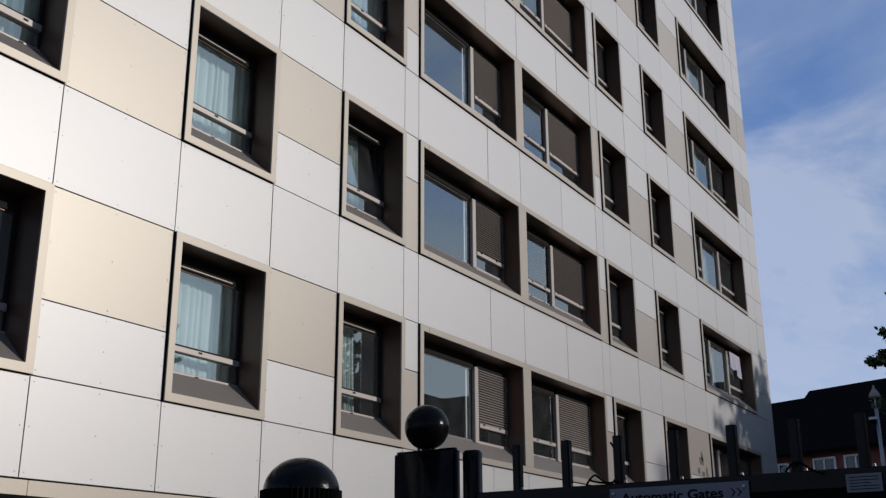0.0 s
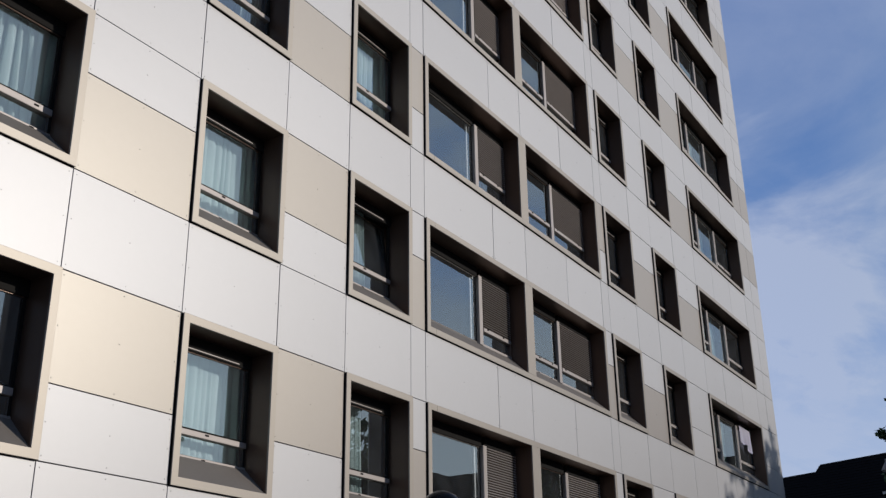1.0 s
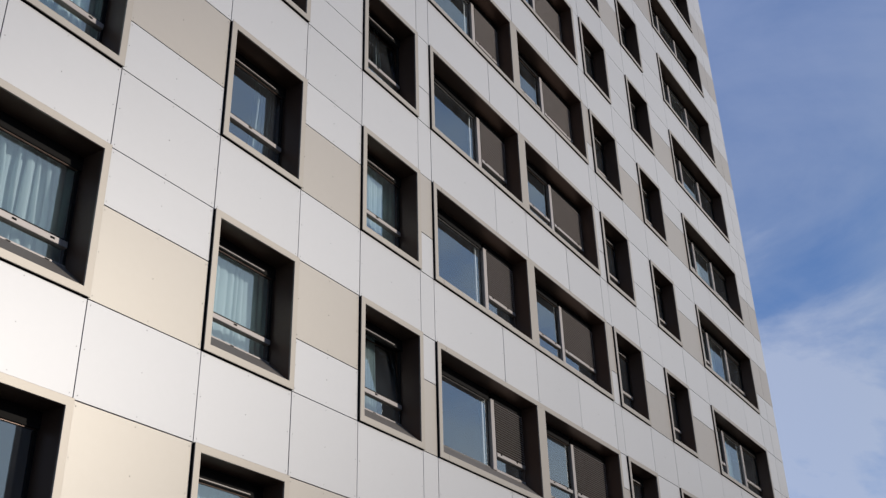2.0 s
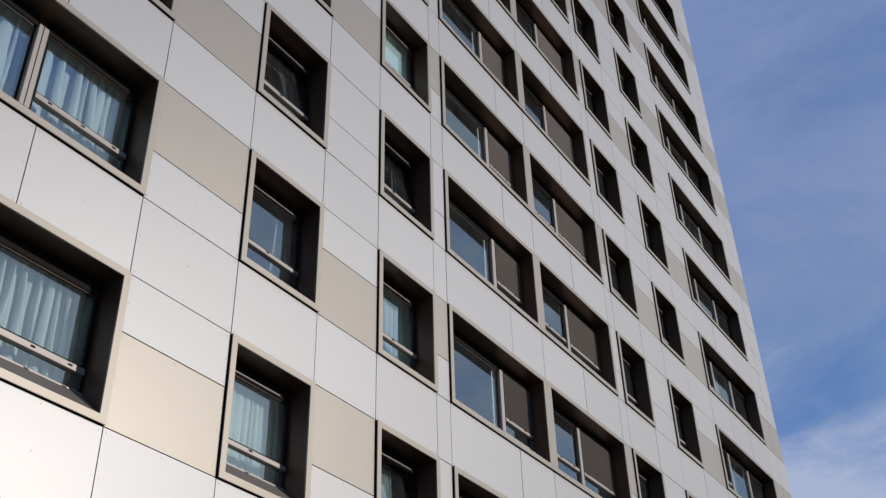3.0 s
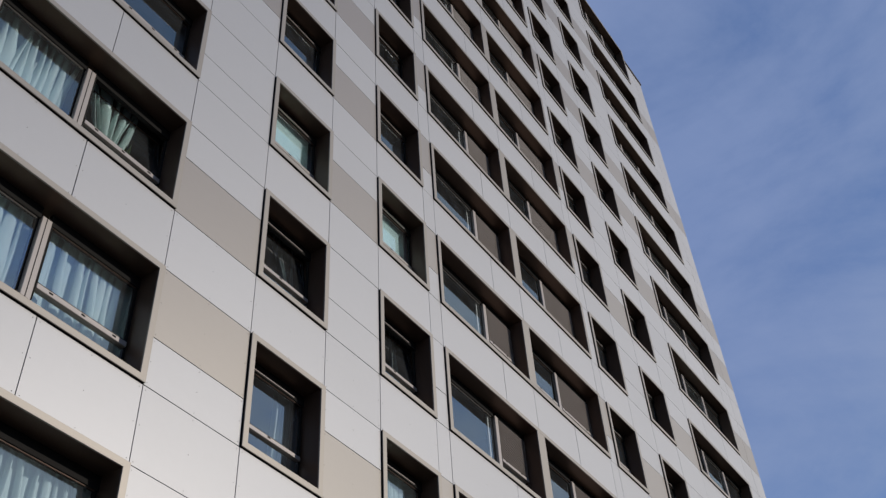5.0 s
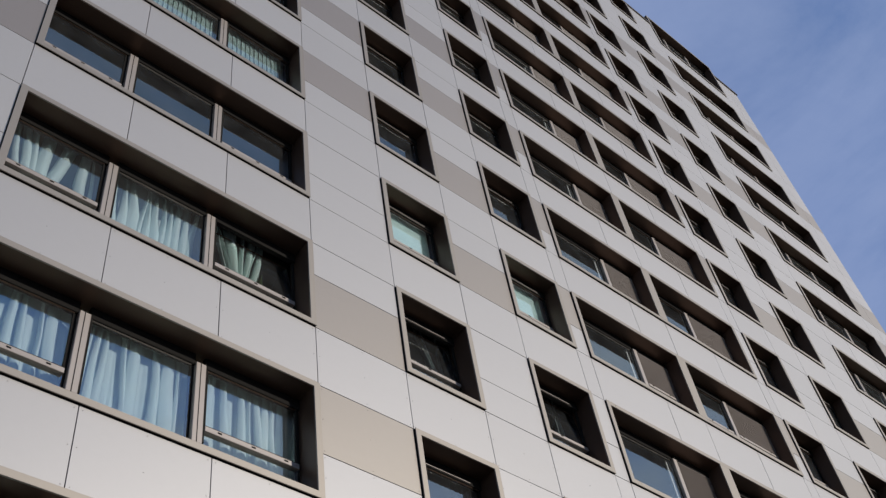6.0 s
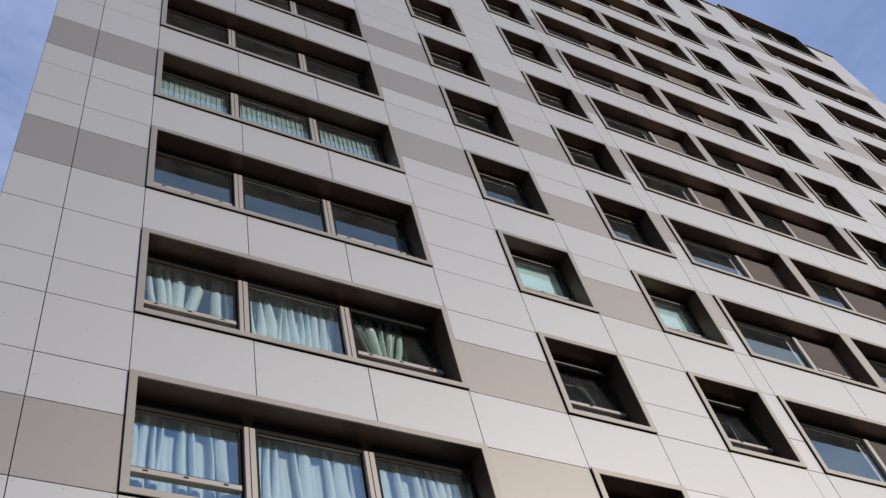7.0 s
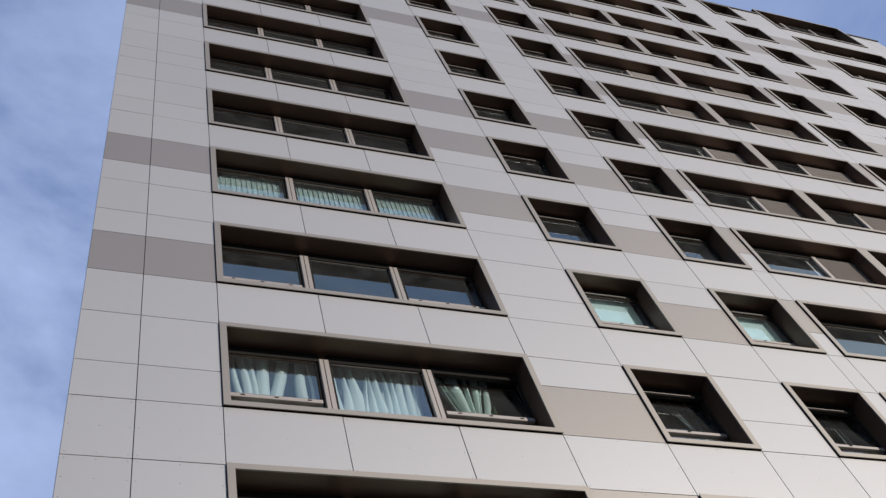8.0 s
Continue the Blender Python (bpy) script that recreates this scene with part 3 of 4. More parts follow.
for x in W_X:
    dormer(x)

# ---- curtains and blinds behind the glass ----
def curtain(x0, x1, z0, z1, mat, label, folds=7, depth=0.05, lean=0.0, seed=1, y=GLASS_Y + 0.27):
    """A hanging cloth with uneven folds and a turned hem; lean sweeps its foot sideways."""
    rng = random.Random(seed)
    n = max(int(folds * 12), 24)
    knots = [0.0]
    while knots[-1] < 1.0:
        knots.append(knots[-1] + rng.choice((0.5, 0.7, 0.9, 1.2)) * rng.uniform(0.8, 1.2) / folds)
    swell = [rng.uniform(0.35, 1.5) for k in knots]
    sway = [rng.uniform(-0.25, 0.25) / folds for k in knots]

    def fold(u, v):
        """Rounded pleats of uneven width that wander a little on their way down."""
        k = max(i for i, t in enumerate(knots) if t <= u + 1e-9)
        k = min(k, len(knots) - 2)
        u2 = u + sway[k] * v * math.sin(math.pi * (u - knots[k]) / (knots[k + 1] - knots[k]))
        t = (u2 - knots[k]) / (knots[k + 1] - knots[k])
        return swell[k] * (abs(math.sin(math.pi * t)) ** 0.8 - 0.5) + 0.25 * math.sin(9.0 * u + 2.0 * v + seed)

    rows = 8
    bm = bmesh.new()
    grid = []

    for j in range(rows + 1):
        v = j / rows
        line = []
        for i in range(n + 1):
            u = i / n
            amp = depth * (0.5 + 0.5 * v)
            a = -1.6 * fold(u, v)
            x = x0 + (x1 - x0) * u + lean * v * v
            line.append(bm.verts.new((x + 0.2 * amp * math.cos(6.0 * u + a), y + 0.6 * amp * a, z1 + (z0 - z1) * v)))
        grid.append(line)
    for j in range(rows):
        for i in range(n):
            bm.faces.new((grid[j][i], grid[j][i + 1], grid[j + 1][i + 1], grid[j + 1][i]))
    bmesh.ops.recalc_face_normals(bm, faces=bm.faces)
    bmesh.ops.solidify(bm, geom=bm.faces[:], thickness=0.004)
    ob = part("curtain", bm, M[mat], smooth=True)
    return tagged(ob, label, "curtain", "tower curtains")


def vertical_blind(x0, x1, z0, z1, seed=0):
    """A headrail with turned vane strips."""
    e = thing("vertical_blind", ((x0 + x1) / 2, GLASS_Y + 0.085, z1), "pale green vertical blind hanging behind the window", "blind", "tower blinds")
    w = x1 - x0
    box_part("headrail", (-w / 2, w / 2, -0.02, 0.02, -0.03, 0.0), M["upvc"], e)
    bm = bmesh.new()
    c, sn = math.cos(0.24) * 0.047, math.sin(0.24) * 0.047
    v = [bm.verts.new(p) for p in ((-c, -sn, 0), (c, sn, 0), (c, sn, z0 - z1 + 0.03), (-c, -sn, z0 - z1 + 0.03))]
    f = bm.faces.new(v)
    bmesh.ops.solidify(bm, geom=[f], thickness=0.002)
    me = mesh_of("vane", bm, M["blind"])
    n = int(w / 0.085)
    for i in range(n):
        ob = new("vane", me)
        ob.parent = e
        ob.location = (-w / 2 + (i + 0.5) * w / n, 0, -0.03)
    return e


def roller_blind(x0, x1, z0, z1):
    e = thing("roller_blind", ((x0 + x1) / 2, GLASS_Y + 0.10, z1), "pale green roller blind pulled down behind the window", "blind", "tower blinds")
    w = x1 - x0
    bm = bmesh.new()
    bmesh.ops.create_cone(bm, segments=12, radius1=0.025, radius2=0.025, depth=w, cap_ends=True, matrix=Matrix.Rotation(math.pi / 2, 4, "Y"))
    part("roller", bm, M["upvc"], e, smooth=True)
    box_part("fabric", (-w / 2 + 0.02, w / 2 - 0.02, -0.003, 0.001, z0 - z1, 0), M["blind"], e)
    box_part("hem_bar", (-w / 2 + 0.02, w / 2 - 0.02, -0.008, 0.008, z0 - z1 - 0.025, z0 - z1), M["upvc"], e)
    return e


BAYS = ((0.12, 1.32), (1.46, 2.74), (2.88, 4.14))


def in_wide(k, bay, a=0.0, b=1.0, west=0):
    lo, hi = BAYS[bay]
    x = W_X[west]
    return x + lo + (hi - lo) * a, x + lo + (hi - lo) * b


HANG = STOREY - 0.748                          # hung from the ceiling
PALE = "pale blue-white net curtain hanging in soft folds behind glass"


def drape(x, k, folds, mat, label, z0=0.10, z1=HANG, y=GLASS_Y + 0.12, deep=0.07):
    """A gathered cloth of separate round folds: each runs from a place at height 1.45 to one at 0.9, with its widths there."""
    mid, ends = x + sum(f[0] for f in folds) / len(folds), []
    e = thing("curtain", (mid, y, zk(k) + z0), label, "curtain", "tower curtains")
    rng = random.Random(int(100 * x) + k)
    n, rows = 8, 9
    for top, foot, w_top, w_foot in folds:
        bm = bmesh.new()
        grid = []
        bend = rng.uniform(-0.02, 0.02)
        for j in range(rows + 1):
            z = z1 + (z0 - z1) * j / rows
            v = (1.45 - z) / 0.55
            c = x - mid + top + (foot - top) * max(v, -0.4) + bend * math.sin(2.5 * v)
            w = max(w_top + (w_foot - w_top) * v, 0.4 * w_top)
            line = []
            for i in range(n + 1):
                u = 2 * i / n - 1
                out = deep * (1 - abs(u) ** 1.7) * (0.75 + 0.25 * math.sin(3.0 * z + 5 * top))
                line.append(bm.verts.new((c + 0.5 * w * u, deep - out, z - z0)))
            grid.append(line)
            if j == 0:
                ends += [c - 0.5 * w, c + 0.5 * w]
        for j in range(rows):
            for i in range(n):
                bm.faces.new((grid[j][i], grid[j][i + 1], grid[j + 1][i + 1], grid[j + 1][i]))
        bmesh.ops.recalc_face_normals(bm, faces=bm.faces)
        bmesh.ops.solidify(bm, geom=bm.faces[:], thickness=0.004)
        part("fold", bm, M[mat], e, smooth=True)
    box_part("heading_tape", (min(ends), max(ends), deep, deep + 0.006, z1 - z0 - 0.06, z1 - z0), M[mat], e)


BUNCHED = "pale blue curtain bunched with gaps between its folds"
drape(W_X[0], 4, ((0.245, 0.315, 0.078, 0.108), (0.375, 0.425, 0.117, 0.132), (0.478, 0.515, 0.091, 0.108), (0.633, 0.611, 0.169, 0.180), (0.880, 0.765, 0.169, 0.168)), "curtain", BUNCHED)
drape(W_X[0], 4, ((1.121, 1.120, 0.143, 0.168), (1.240, 1.250, 0.039, 0.060)), "curtain", BUNCHED)
drape(W_X[0], 4, ((1.560, 1.570, 0.065, 0.120), (1.690, 1.700, 0.065, 0.144), (1.808, 1.851, 0.117, 0.216), (2.000, 1.940, 0.039, 0.084), (2.030, 2.030, 0.039, 0.120)), "curtain", BUNCHED)
drape(W_X[0], 4, ((2.129, 2.150, 0.078, 0.168), (2.260, 2.240, 0.052, 0.108), (2.360, 2.330, 0.052, 0.120), (2.463, 2.431, 0.104, 0.144), (2.580, 2.553, 0.091, 0.132), (2.710, 2.650, 0.078, 0.120)), "curtain", BUNCHED)
drape(W_X[0], 4, ((3.040, 3.200, 0.046, 0.054), (3.090, 3.245, 0.026, 0.036), (3.270, 3.335, 0.195, 0.132), (3.439, 3.420, 0.065, 0.084), (3.575, 3.483, 0.117, 0.072), (3.645, 3.532, 0.039, 0.048), (3.726, 3.615, 0.091, 0.120)),
      "green_curtain", "pale green curtain drawn half across an open window", z0=0.36)
x0, x1 = in_wide(4, 1, 0.08, 0.97)
curtain(x0, x1, zk(4) + 0.10, zk(4) + HANG, "curtain", PALE, folds=6, depth=0.05, seed=47, y=GLASS_Y + 0.30)


# loose folds before a second layer of the same cloth on the two storeys below
for k in (2, 3):
    for bay in range(3):
        x0, x1 = in_wide(k, bay)
        hem = x1 + (0.40 if bay == 2 else 0.04)
        curtain(x0 - 0.04, hem, zk(k) + 0.05, zk(k) + HANG, "curtain", PALE, folds=8 + bay, depth=0.04, seed=10 * k + bay, y=GLASS_Y + 0.20)
        rng = random.Random(10 * k + bay)
        u, folds = x0, []
        while u < hem - 0.12:
            w = rng.choice((0.05, 0.07, 0.10, 0.15))
            u += w / 2
            folds.append((u + 0.01, u + rng.uniform(-0.03, 0.05), w, w * rng.uniform(1.1, 1.5)))
            u += w / 2 + rng.choice((0.02, 0.03, 0.06, 0.14))
        drape(W_X[0], k, [(f[0] - W_X[0], f[1] - W_X[0], f[2], f[3]) for f in folds], "curtain", PALE, z0=0.06, y=GLASS_Y + 0.10, deep=0.05)


def house_plant():
    """A small leafy plant standing on the inner sill."""
    e = thing("house_plant", (W_X[0] + 3.76, GLASS_Y + 0.20, zk(4) + 0.30), "small green house plant on the inner sill", "plant")
    bm = bmesh.new()
    bmesh.ops.create_cone(bm, segments=14, radius1=0.05, radius2=0.07, depth=0.12, cap_ends=True, matrix=Matrix.Translation((0, 0, 0.06)))
    part("pot", bm, M["brick"], e)
    rng = random.Random(9)
    bm = bmesh.new()
    for i in range(44):
        a, up = rng.uniform(0, 6.28), rng.uniform(0.25, 0.72)
        d = Vector((math.cos(a), math.sin(a) * 0.6, 0))
        p0, p1, p2 = Vector((0, 0, 0.12)), d * 0.08 + Vector((0, 0, 0.12 + up * 0.7)), d * 0.16 + Vector((0, 0, 0.06 + up))
        w = Vector((-d.y, d.x, 0)) * 0.028
        v = [bm.verts.new(p) for p in (p0, p1 - w, p2, p1 + w)]
        bm.faces.new(v)
    part("foliage", bm, M["leaf"], e, "narrow green leaves")
    box_part("saucer", (-0.08, 0.08, -0.08, 0.08, -0.02, 0.0), M["upvc"], e, bevel=0.004)


house_plant()
for bay in range(3):
    x0, x1 = in_wide(6, bay)
    vertical_blind(x0 + 0.02, x1 - 0.02, zk(6) + 0.36, zk(6) + HANG)
N1, N2 = N_X[0], N_X[1]
for k, a, b, n, lean in ((1, 0.10, 1.68, 10, 0.0), (2, 0.10, 1.66, 9, 0.0), (3, 1.06, 1.40, 3, -0.15)):
    curtain(N1 + a, N1 + b, zk(k) + 0.05, zk(k) + HANG, "curtain", PALE, folds=n + 2, depth=0.070, seed=60 + k, lean=lean, y=GLASS_Y + (0.22 if k == 3 else 0.18))
for k, a, b, n, lean in ((1, 0.62, 0.98, 3, 0.05), (2, 0.72, 1.02, 3, 0.05), (3, 0.30, 1.72, 8, 0.0)):
    curtain(N2 + a, N2 + b, zk(k) + 0.05, zk(k) + HANG, "curtain", PALE, folds=n + 2, depth=0.070, seed=70 + k, lean=lean, y=GLASS_Y + (0.22 if k == 2 else 0.18))
SWEPT = "thin pale curtain swept aside behind an open window"
drape(N1, 4, ((0.92, 1.15, 0.02, 0.03), (1.03, 1.20, 0.015, 0.03), (1.28, 1.32, 0.03, 0.08)), "curtain", SWEPT, y=GLASS_Y + 0.22)
drape(N2, 4, ((1.06, 1.05, 0.03, 0.06), (1.16, 1.20, 0.02, 0.03)), "curtain", SWEPT, y=GLASS_Y + 0.22)
for x in (N1, N2):
    roller_blind(x + 0.12, x + 1.32, zk(5) + 0.5, zk(5) + HANG)
for k, bays in ((2, (0, 1)), (3, (1,)), (4, (0, 1)), (5, (1,)), (7, (1, 2)), (9, (0, 1))):
    for bay in bays:
        x0, x1 = in_wide(k, bay, west=1)
        curtain(x0, x1, zk(k) + 0.05, zk(k) + HANG, "curtain", PALE, folds=9, depth=0.06, seed=200 + 10 * k + bay)


def hung_cloth():
    """A cloth pegged over the head of an open light."""
    x0, x1 = in_wide(2, 2, 0.05, 0.75, west=1)
    bm = bmesh.new()
    n, rows = 16, 8
    grid = [[bm.verts.new((x0 + (x1 - x0) * i / n, GLASS_Y - 0.09 - 0.03 * math.sin(i * 0.9) * j / rows,
                           zk(2) + 1.5 - (0.40 + 0.16 * i / n + 0.05 * math.sin(i * 0.5 + 0.6)) * j / rows)) for i in range(n + 1)] for j in range(rows + 1)]
    for j in range(rows):
        for i in range(n):
            bm.faces.new((grid[j][i], grid[j][i + 1], grid[j + 1][i + 1], grid[j + 1][i]))
    bmesh.ops.solidify(bm, geom=bm.faces[:], thickness=0.005)
    tagged(part("cloth", bm, M["cloth"], smooth=True), "lilac-white cloth hung out over an open window light", "cloth")


hung_cloth()

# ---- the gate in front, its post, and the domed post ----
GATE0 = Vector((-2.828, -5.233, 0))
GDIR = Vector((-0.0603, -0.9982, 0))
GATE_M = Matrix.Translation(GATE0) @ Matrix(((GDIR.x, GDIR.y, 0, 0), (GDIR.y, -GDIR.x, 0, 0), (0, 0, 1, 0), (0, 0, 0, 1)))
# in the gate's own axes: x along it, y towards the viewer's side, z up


def tube(pts, r, seg=8, name="cable"):
    cu = bpy.data.curves.new(name, "CURVE")
    cu.dimensions, cu.bevel_depth, cu.bevel_resolution, cu.use_fill_caps = "3D", r, 2, True
    sp = cu.splines.new("NURBS")
    sp.points.add(len(pts) - 1)
    sp.use_endpoint_u, sp.order_u = True, 3
    for p, c in zip(sp.points, pts):
        p.co = (*c, 1)
    ob = bpy.data.objects.new("tmp", cu)
    me = bpy.data.meshes.new_from_object(ob)
    bpy.data.objects.remove(ob)
    bpy.data.curves.remove(cu)
    return me


def gate():
    g = thing("security_gate", (0, 0, 0), "black steel automatic gate with upright pales above its top rail", "gate")
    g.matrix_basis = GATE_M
    box_part("stile", (-0.289, -0.207, -0.03, 0.03, 0.0, 2.199), M["black"], g, bevel=0.009, segments=3)
    for x in (-0.266, -0.224):
        box_part("bolt", (x - 0.006, x + 0.006, 0.029, 0.034, 2.159, 2.171), M["matt_black"], g)
    box_part("top_rail", (-0.206, 2.9, -0.03, 0.03, 1.92, 2.0), M["black"], g, bevel=0.004)
    box_part("bottom_rail", (-0.206, 2.9, -0.03, 0.03, 0.12, 0.20), M["black"], g, bevel=0.004)
    box_part("infill_sheet", (-0.206, 2.9, 0.031, 0.036, 0.2, 1.93), M["matt_black"], g)
    bm = bmesh.new()
    box(bm, -0.020, 0.020, -0.019, 0.019, 0.0, 0.204)
    upright = [e for e in bm.edges if abs(e.verts[0].co.z - e.verts[1].co.z) > 0.1]
    bmesh.ops.bevel(bm, geom=upright, offset=0.006, segments=2, affect="EDGES")
    me = mesh_of("pale", bm, M["black"])
    bm = bmesh.new()
    bmesh.ops.create_cone(bm, segments=8, radius1=0.008, radius2=0.006, depth=0.01, cap_ends=True)
    mb = mesh_of("bolt", bm, M["rivet"])
    for i in range(12):
        p = new("pale", me)
        p.parent = g
        p.location = (i * 0.2535, 0, 2.0)
        b = new("bolt", mb)
        b.parent = g
        b.location = (i * 0.2535 + 0.035, 0.02, 2.006)
    for pts in (((0.36, 0.03, 2.0), (0.40, 0.04, 2.05), (0.44, 0.05, 2.02), (0.47, 0.02, 1.99), (0.50, 0.0, 2.04), (0.49, -0.02, 2.14), (0.47, 0.0, 2.18)),
                ((0.38, 0.04, 2.02), (0.45, 0.03, 1.995), (0.52, 0.03, 2.01)),
                ((1.23, 0.04, 2.0), (1.26, 0.05, 2.035), (1.30, 0.05, 2.03), (1.33, 0.05, 2.0), (1.37, 0.05, 1.985))):
        c = new("cable", tube(pts, 0.0045))
        c.data.materials.append(M["matt_black"])
        c.parent = g
    return g


def text_mesh(body, size, name):
    cu = bpy.data.curves.new(name, "FONT")
    cu.body, cu.size, cu.extrude, cu.offset = body, size, 0.0006, 0.0010
    ob = bpy.data.objects.new("tmp", cu)
    me = bpy.data.meshes.new_from_object(ob)
    bpy.data.objects.remove(ob)
    bpy.data.curves.remove(cu)
    return me


def gate_sign():
    s = thing("gate_sign", (0, 0, 0), "white gate sign with black lettering and double chevrons", "sign")
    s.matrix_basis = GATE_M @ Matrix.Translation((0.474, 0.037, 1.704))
    box_part("board", (0, 0.606, 0, 0.004, 0, 0.272), M["sign"], s, bevel=0.0015)
    me = text_mesh("Automatic Gates", 0.054, "lettering")
    xs = [v.co.x for v in me.vertices]
    k = 0.446 / (max(xs) - min(xs))
    for v in me.vertices:
        v.co = Vector((v.co.x * k, v.co.y, v.co.z))
    me.materials.append(M["ink"])
    t = new("lettering", me)
    t.parent = s
    t.matrix_basis = Matrix(((1, 0, 0, 0.055), (0, 0, 1, 0.0052), (0, 1, 0, 0.213), (0, 0, 0, 1)))
    for x in (0.530, 0.555):
        bm = bmesh.new()
        p = [(0, 0), (0.006, 0), (0.021, 0.016), (0.006, 0.032), (0, 0.032), (0.014, 0.016)]
        f = bm.faces.new([bm.verts.new((x + u, 0.0045, 0.214 + v)) for u, v in p])
        bmesh.ops.solidify(bm, geom=[f], thickness=-0.001)
        part("chevron", bm, M["ink"], s)
    for x, z in ((0.018, 0.25), (0.586, 0.25)):
        bm = bmesh.new()
        bmesh.ops.create_uvsphere(bm, u_segments=10, v_segments=6, radius=0.009, matrix=Matrix.Translation((x, 0.004, z)))
        part("screw", bm, M["galvanised"], s, smooth=True)
    n = thing("notice", (0, 0, 0), "small pale printed notice fixed to the gate", "notice")
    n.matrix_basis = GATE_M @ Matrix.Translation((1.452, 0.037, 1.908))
    box_part("board", (0, 0.13, 0, 0.003, 0, 0.068), M["sign"], n, bevel=0.001)
    for i in range(5):
        box_part("text_bar", (0.012, 0.118 - 0.03 * (i % 3 == 2), 0.003, 0.0034, 0.010 + 0.011 * i, 0.013 + 0.011 * i), M["ink"], n)


def gate_post():
    p = thing("gate_post", (0, 0, 0), "black steel gate post topped with a ball finial", "post")
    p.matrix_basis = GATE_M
    box_part("shaft", (-0.704, -0.334, -0.035, 0.02, 0, 2.222), M["black"], p, bevel=0.014, segments=4)
    bm = bmesh.new()
    bmesh.ops.create_uvsphere(bm, u_segments=40, v_segments=24, radius=0.110, matrix=Matrix.Translation((-0.518, -0.008, 2.332)))
    part("ball_finial", bm, M["black"], p, "glossy black ball finial", smooth=True)
    bm = bmesh.new()
    bmesh.ops.create_cone(bm, segments=24, radius1=0.028, radius2=0.026, depth=0.02, cap_ends=True, matrix=Matrix.Translation((-0.518, -0.008, 2.228)))
    part("collar", bm, M["black"], p, smooth=False)


def domed_post():
    d = thing("domed_post", (-4.87, -5.622, 0), "black round post with a ribbed collar and glossy dome", "post")
    bm = bmesh.new()
    prof = [(0.105 * math.cos(a), 1.822 + 0.094 * math.sin(a)) for a in [i * math.pi / 28 for i in range(15)]]
    rings = [[bm.verts.new((r * math.cos(t), r * math.sin(t), z)) for t in [2 * math.pi * i / 40 for i in range(40)]] for r, z in prof[:-1]]
    tip = bm.verts.new((0, 0, prof[-1][1]))
    for a, b in zip(rings, rings[1:]):
        for i in range(40):
            bm.faces.new((a[i], a[(i + 1) % 40], b[(i + 1) % 40], b[i]))
    for i in range(40):
        bm.faces.new((rings[-1][i], rings[-1][(i + 1) % 40], tip))
    part("dome", bm, M["black"], d, "glossy black dome", smooth=True)
    bm = bmesh.new()
    n = 96
    lo, hi = [], []
    for i in range(n):
        r = 0.112 if i % 2 else 0.106
        t = 2 * math.pi * i / n
        lo.append(bm.verts.new((r * math.cos(t), r * math.sin(t), 1.66)))
        hi.append(bm.verts.new((r * math.cos(t), r * math.sin(t), 1.826)))
    for i in range(n):
        bm.faces.new((lo[i], lo[(i + 1) % n], hi[(i + 1) % n], hi[i]))
    bm.faces.new(hi)
    part("ribbed_collar", bm, M["matt_black"], d, "ribbed black collar")
    bm = bmesh.new()
    bmesh.ops.create_cone(bm, segments=32, radius1=0.095, radius2=0.095, depth=1.66, cap_ends=True, matrix=Matrix.Translation((0, 0, 0.83)))
    part("shaft", bm, M["black"], d, smooth=False)


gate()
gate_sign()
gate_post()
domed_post()


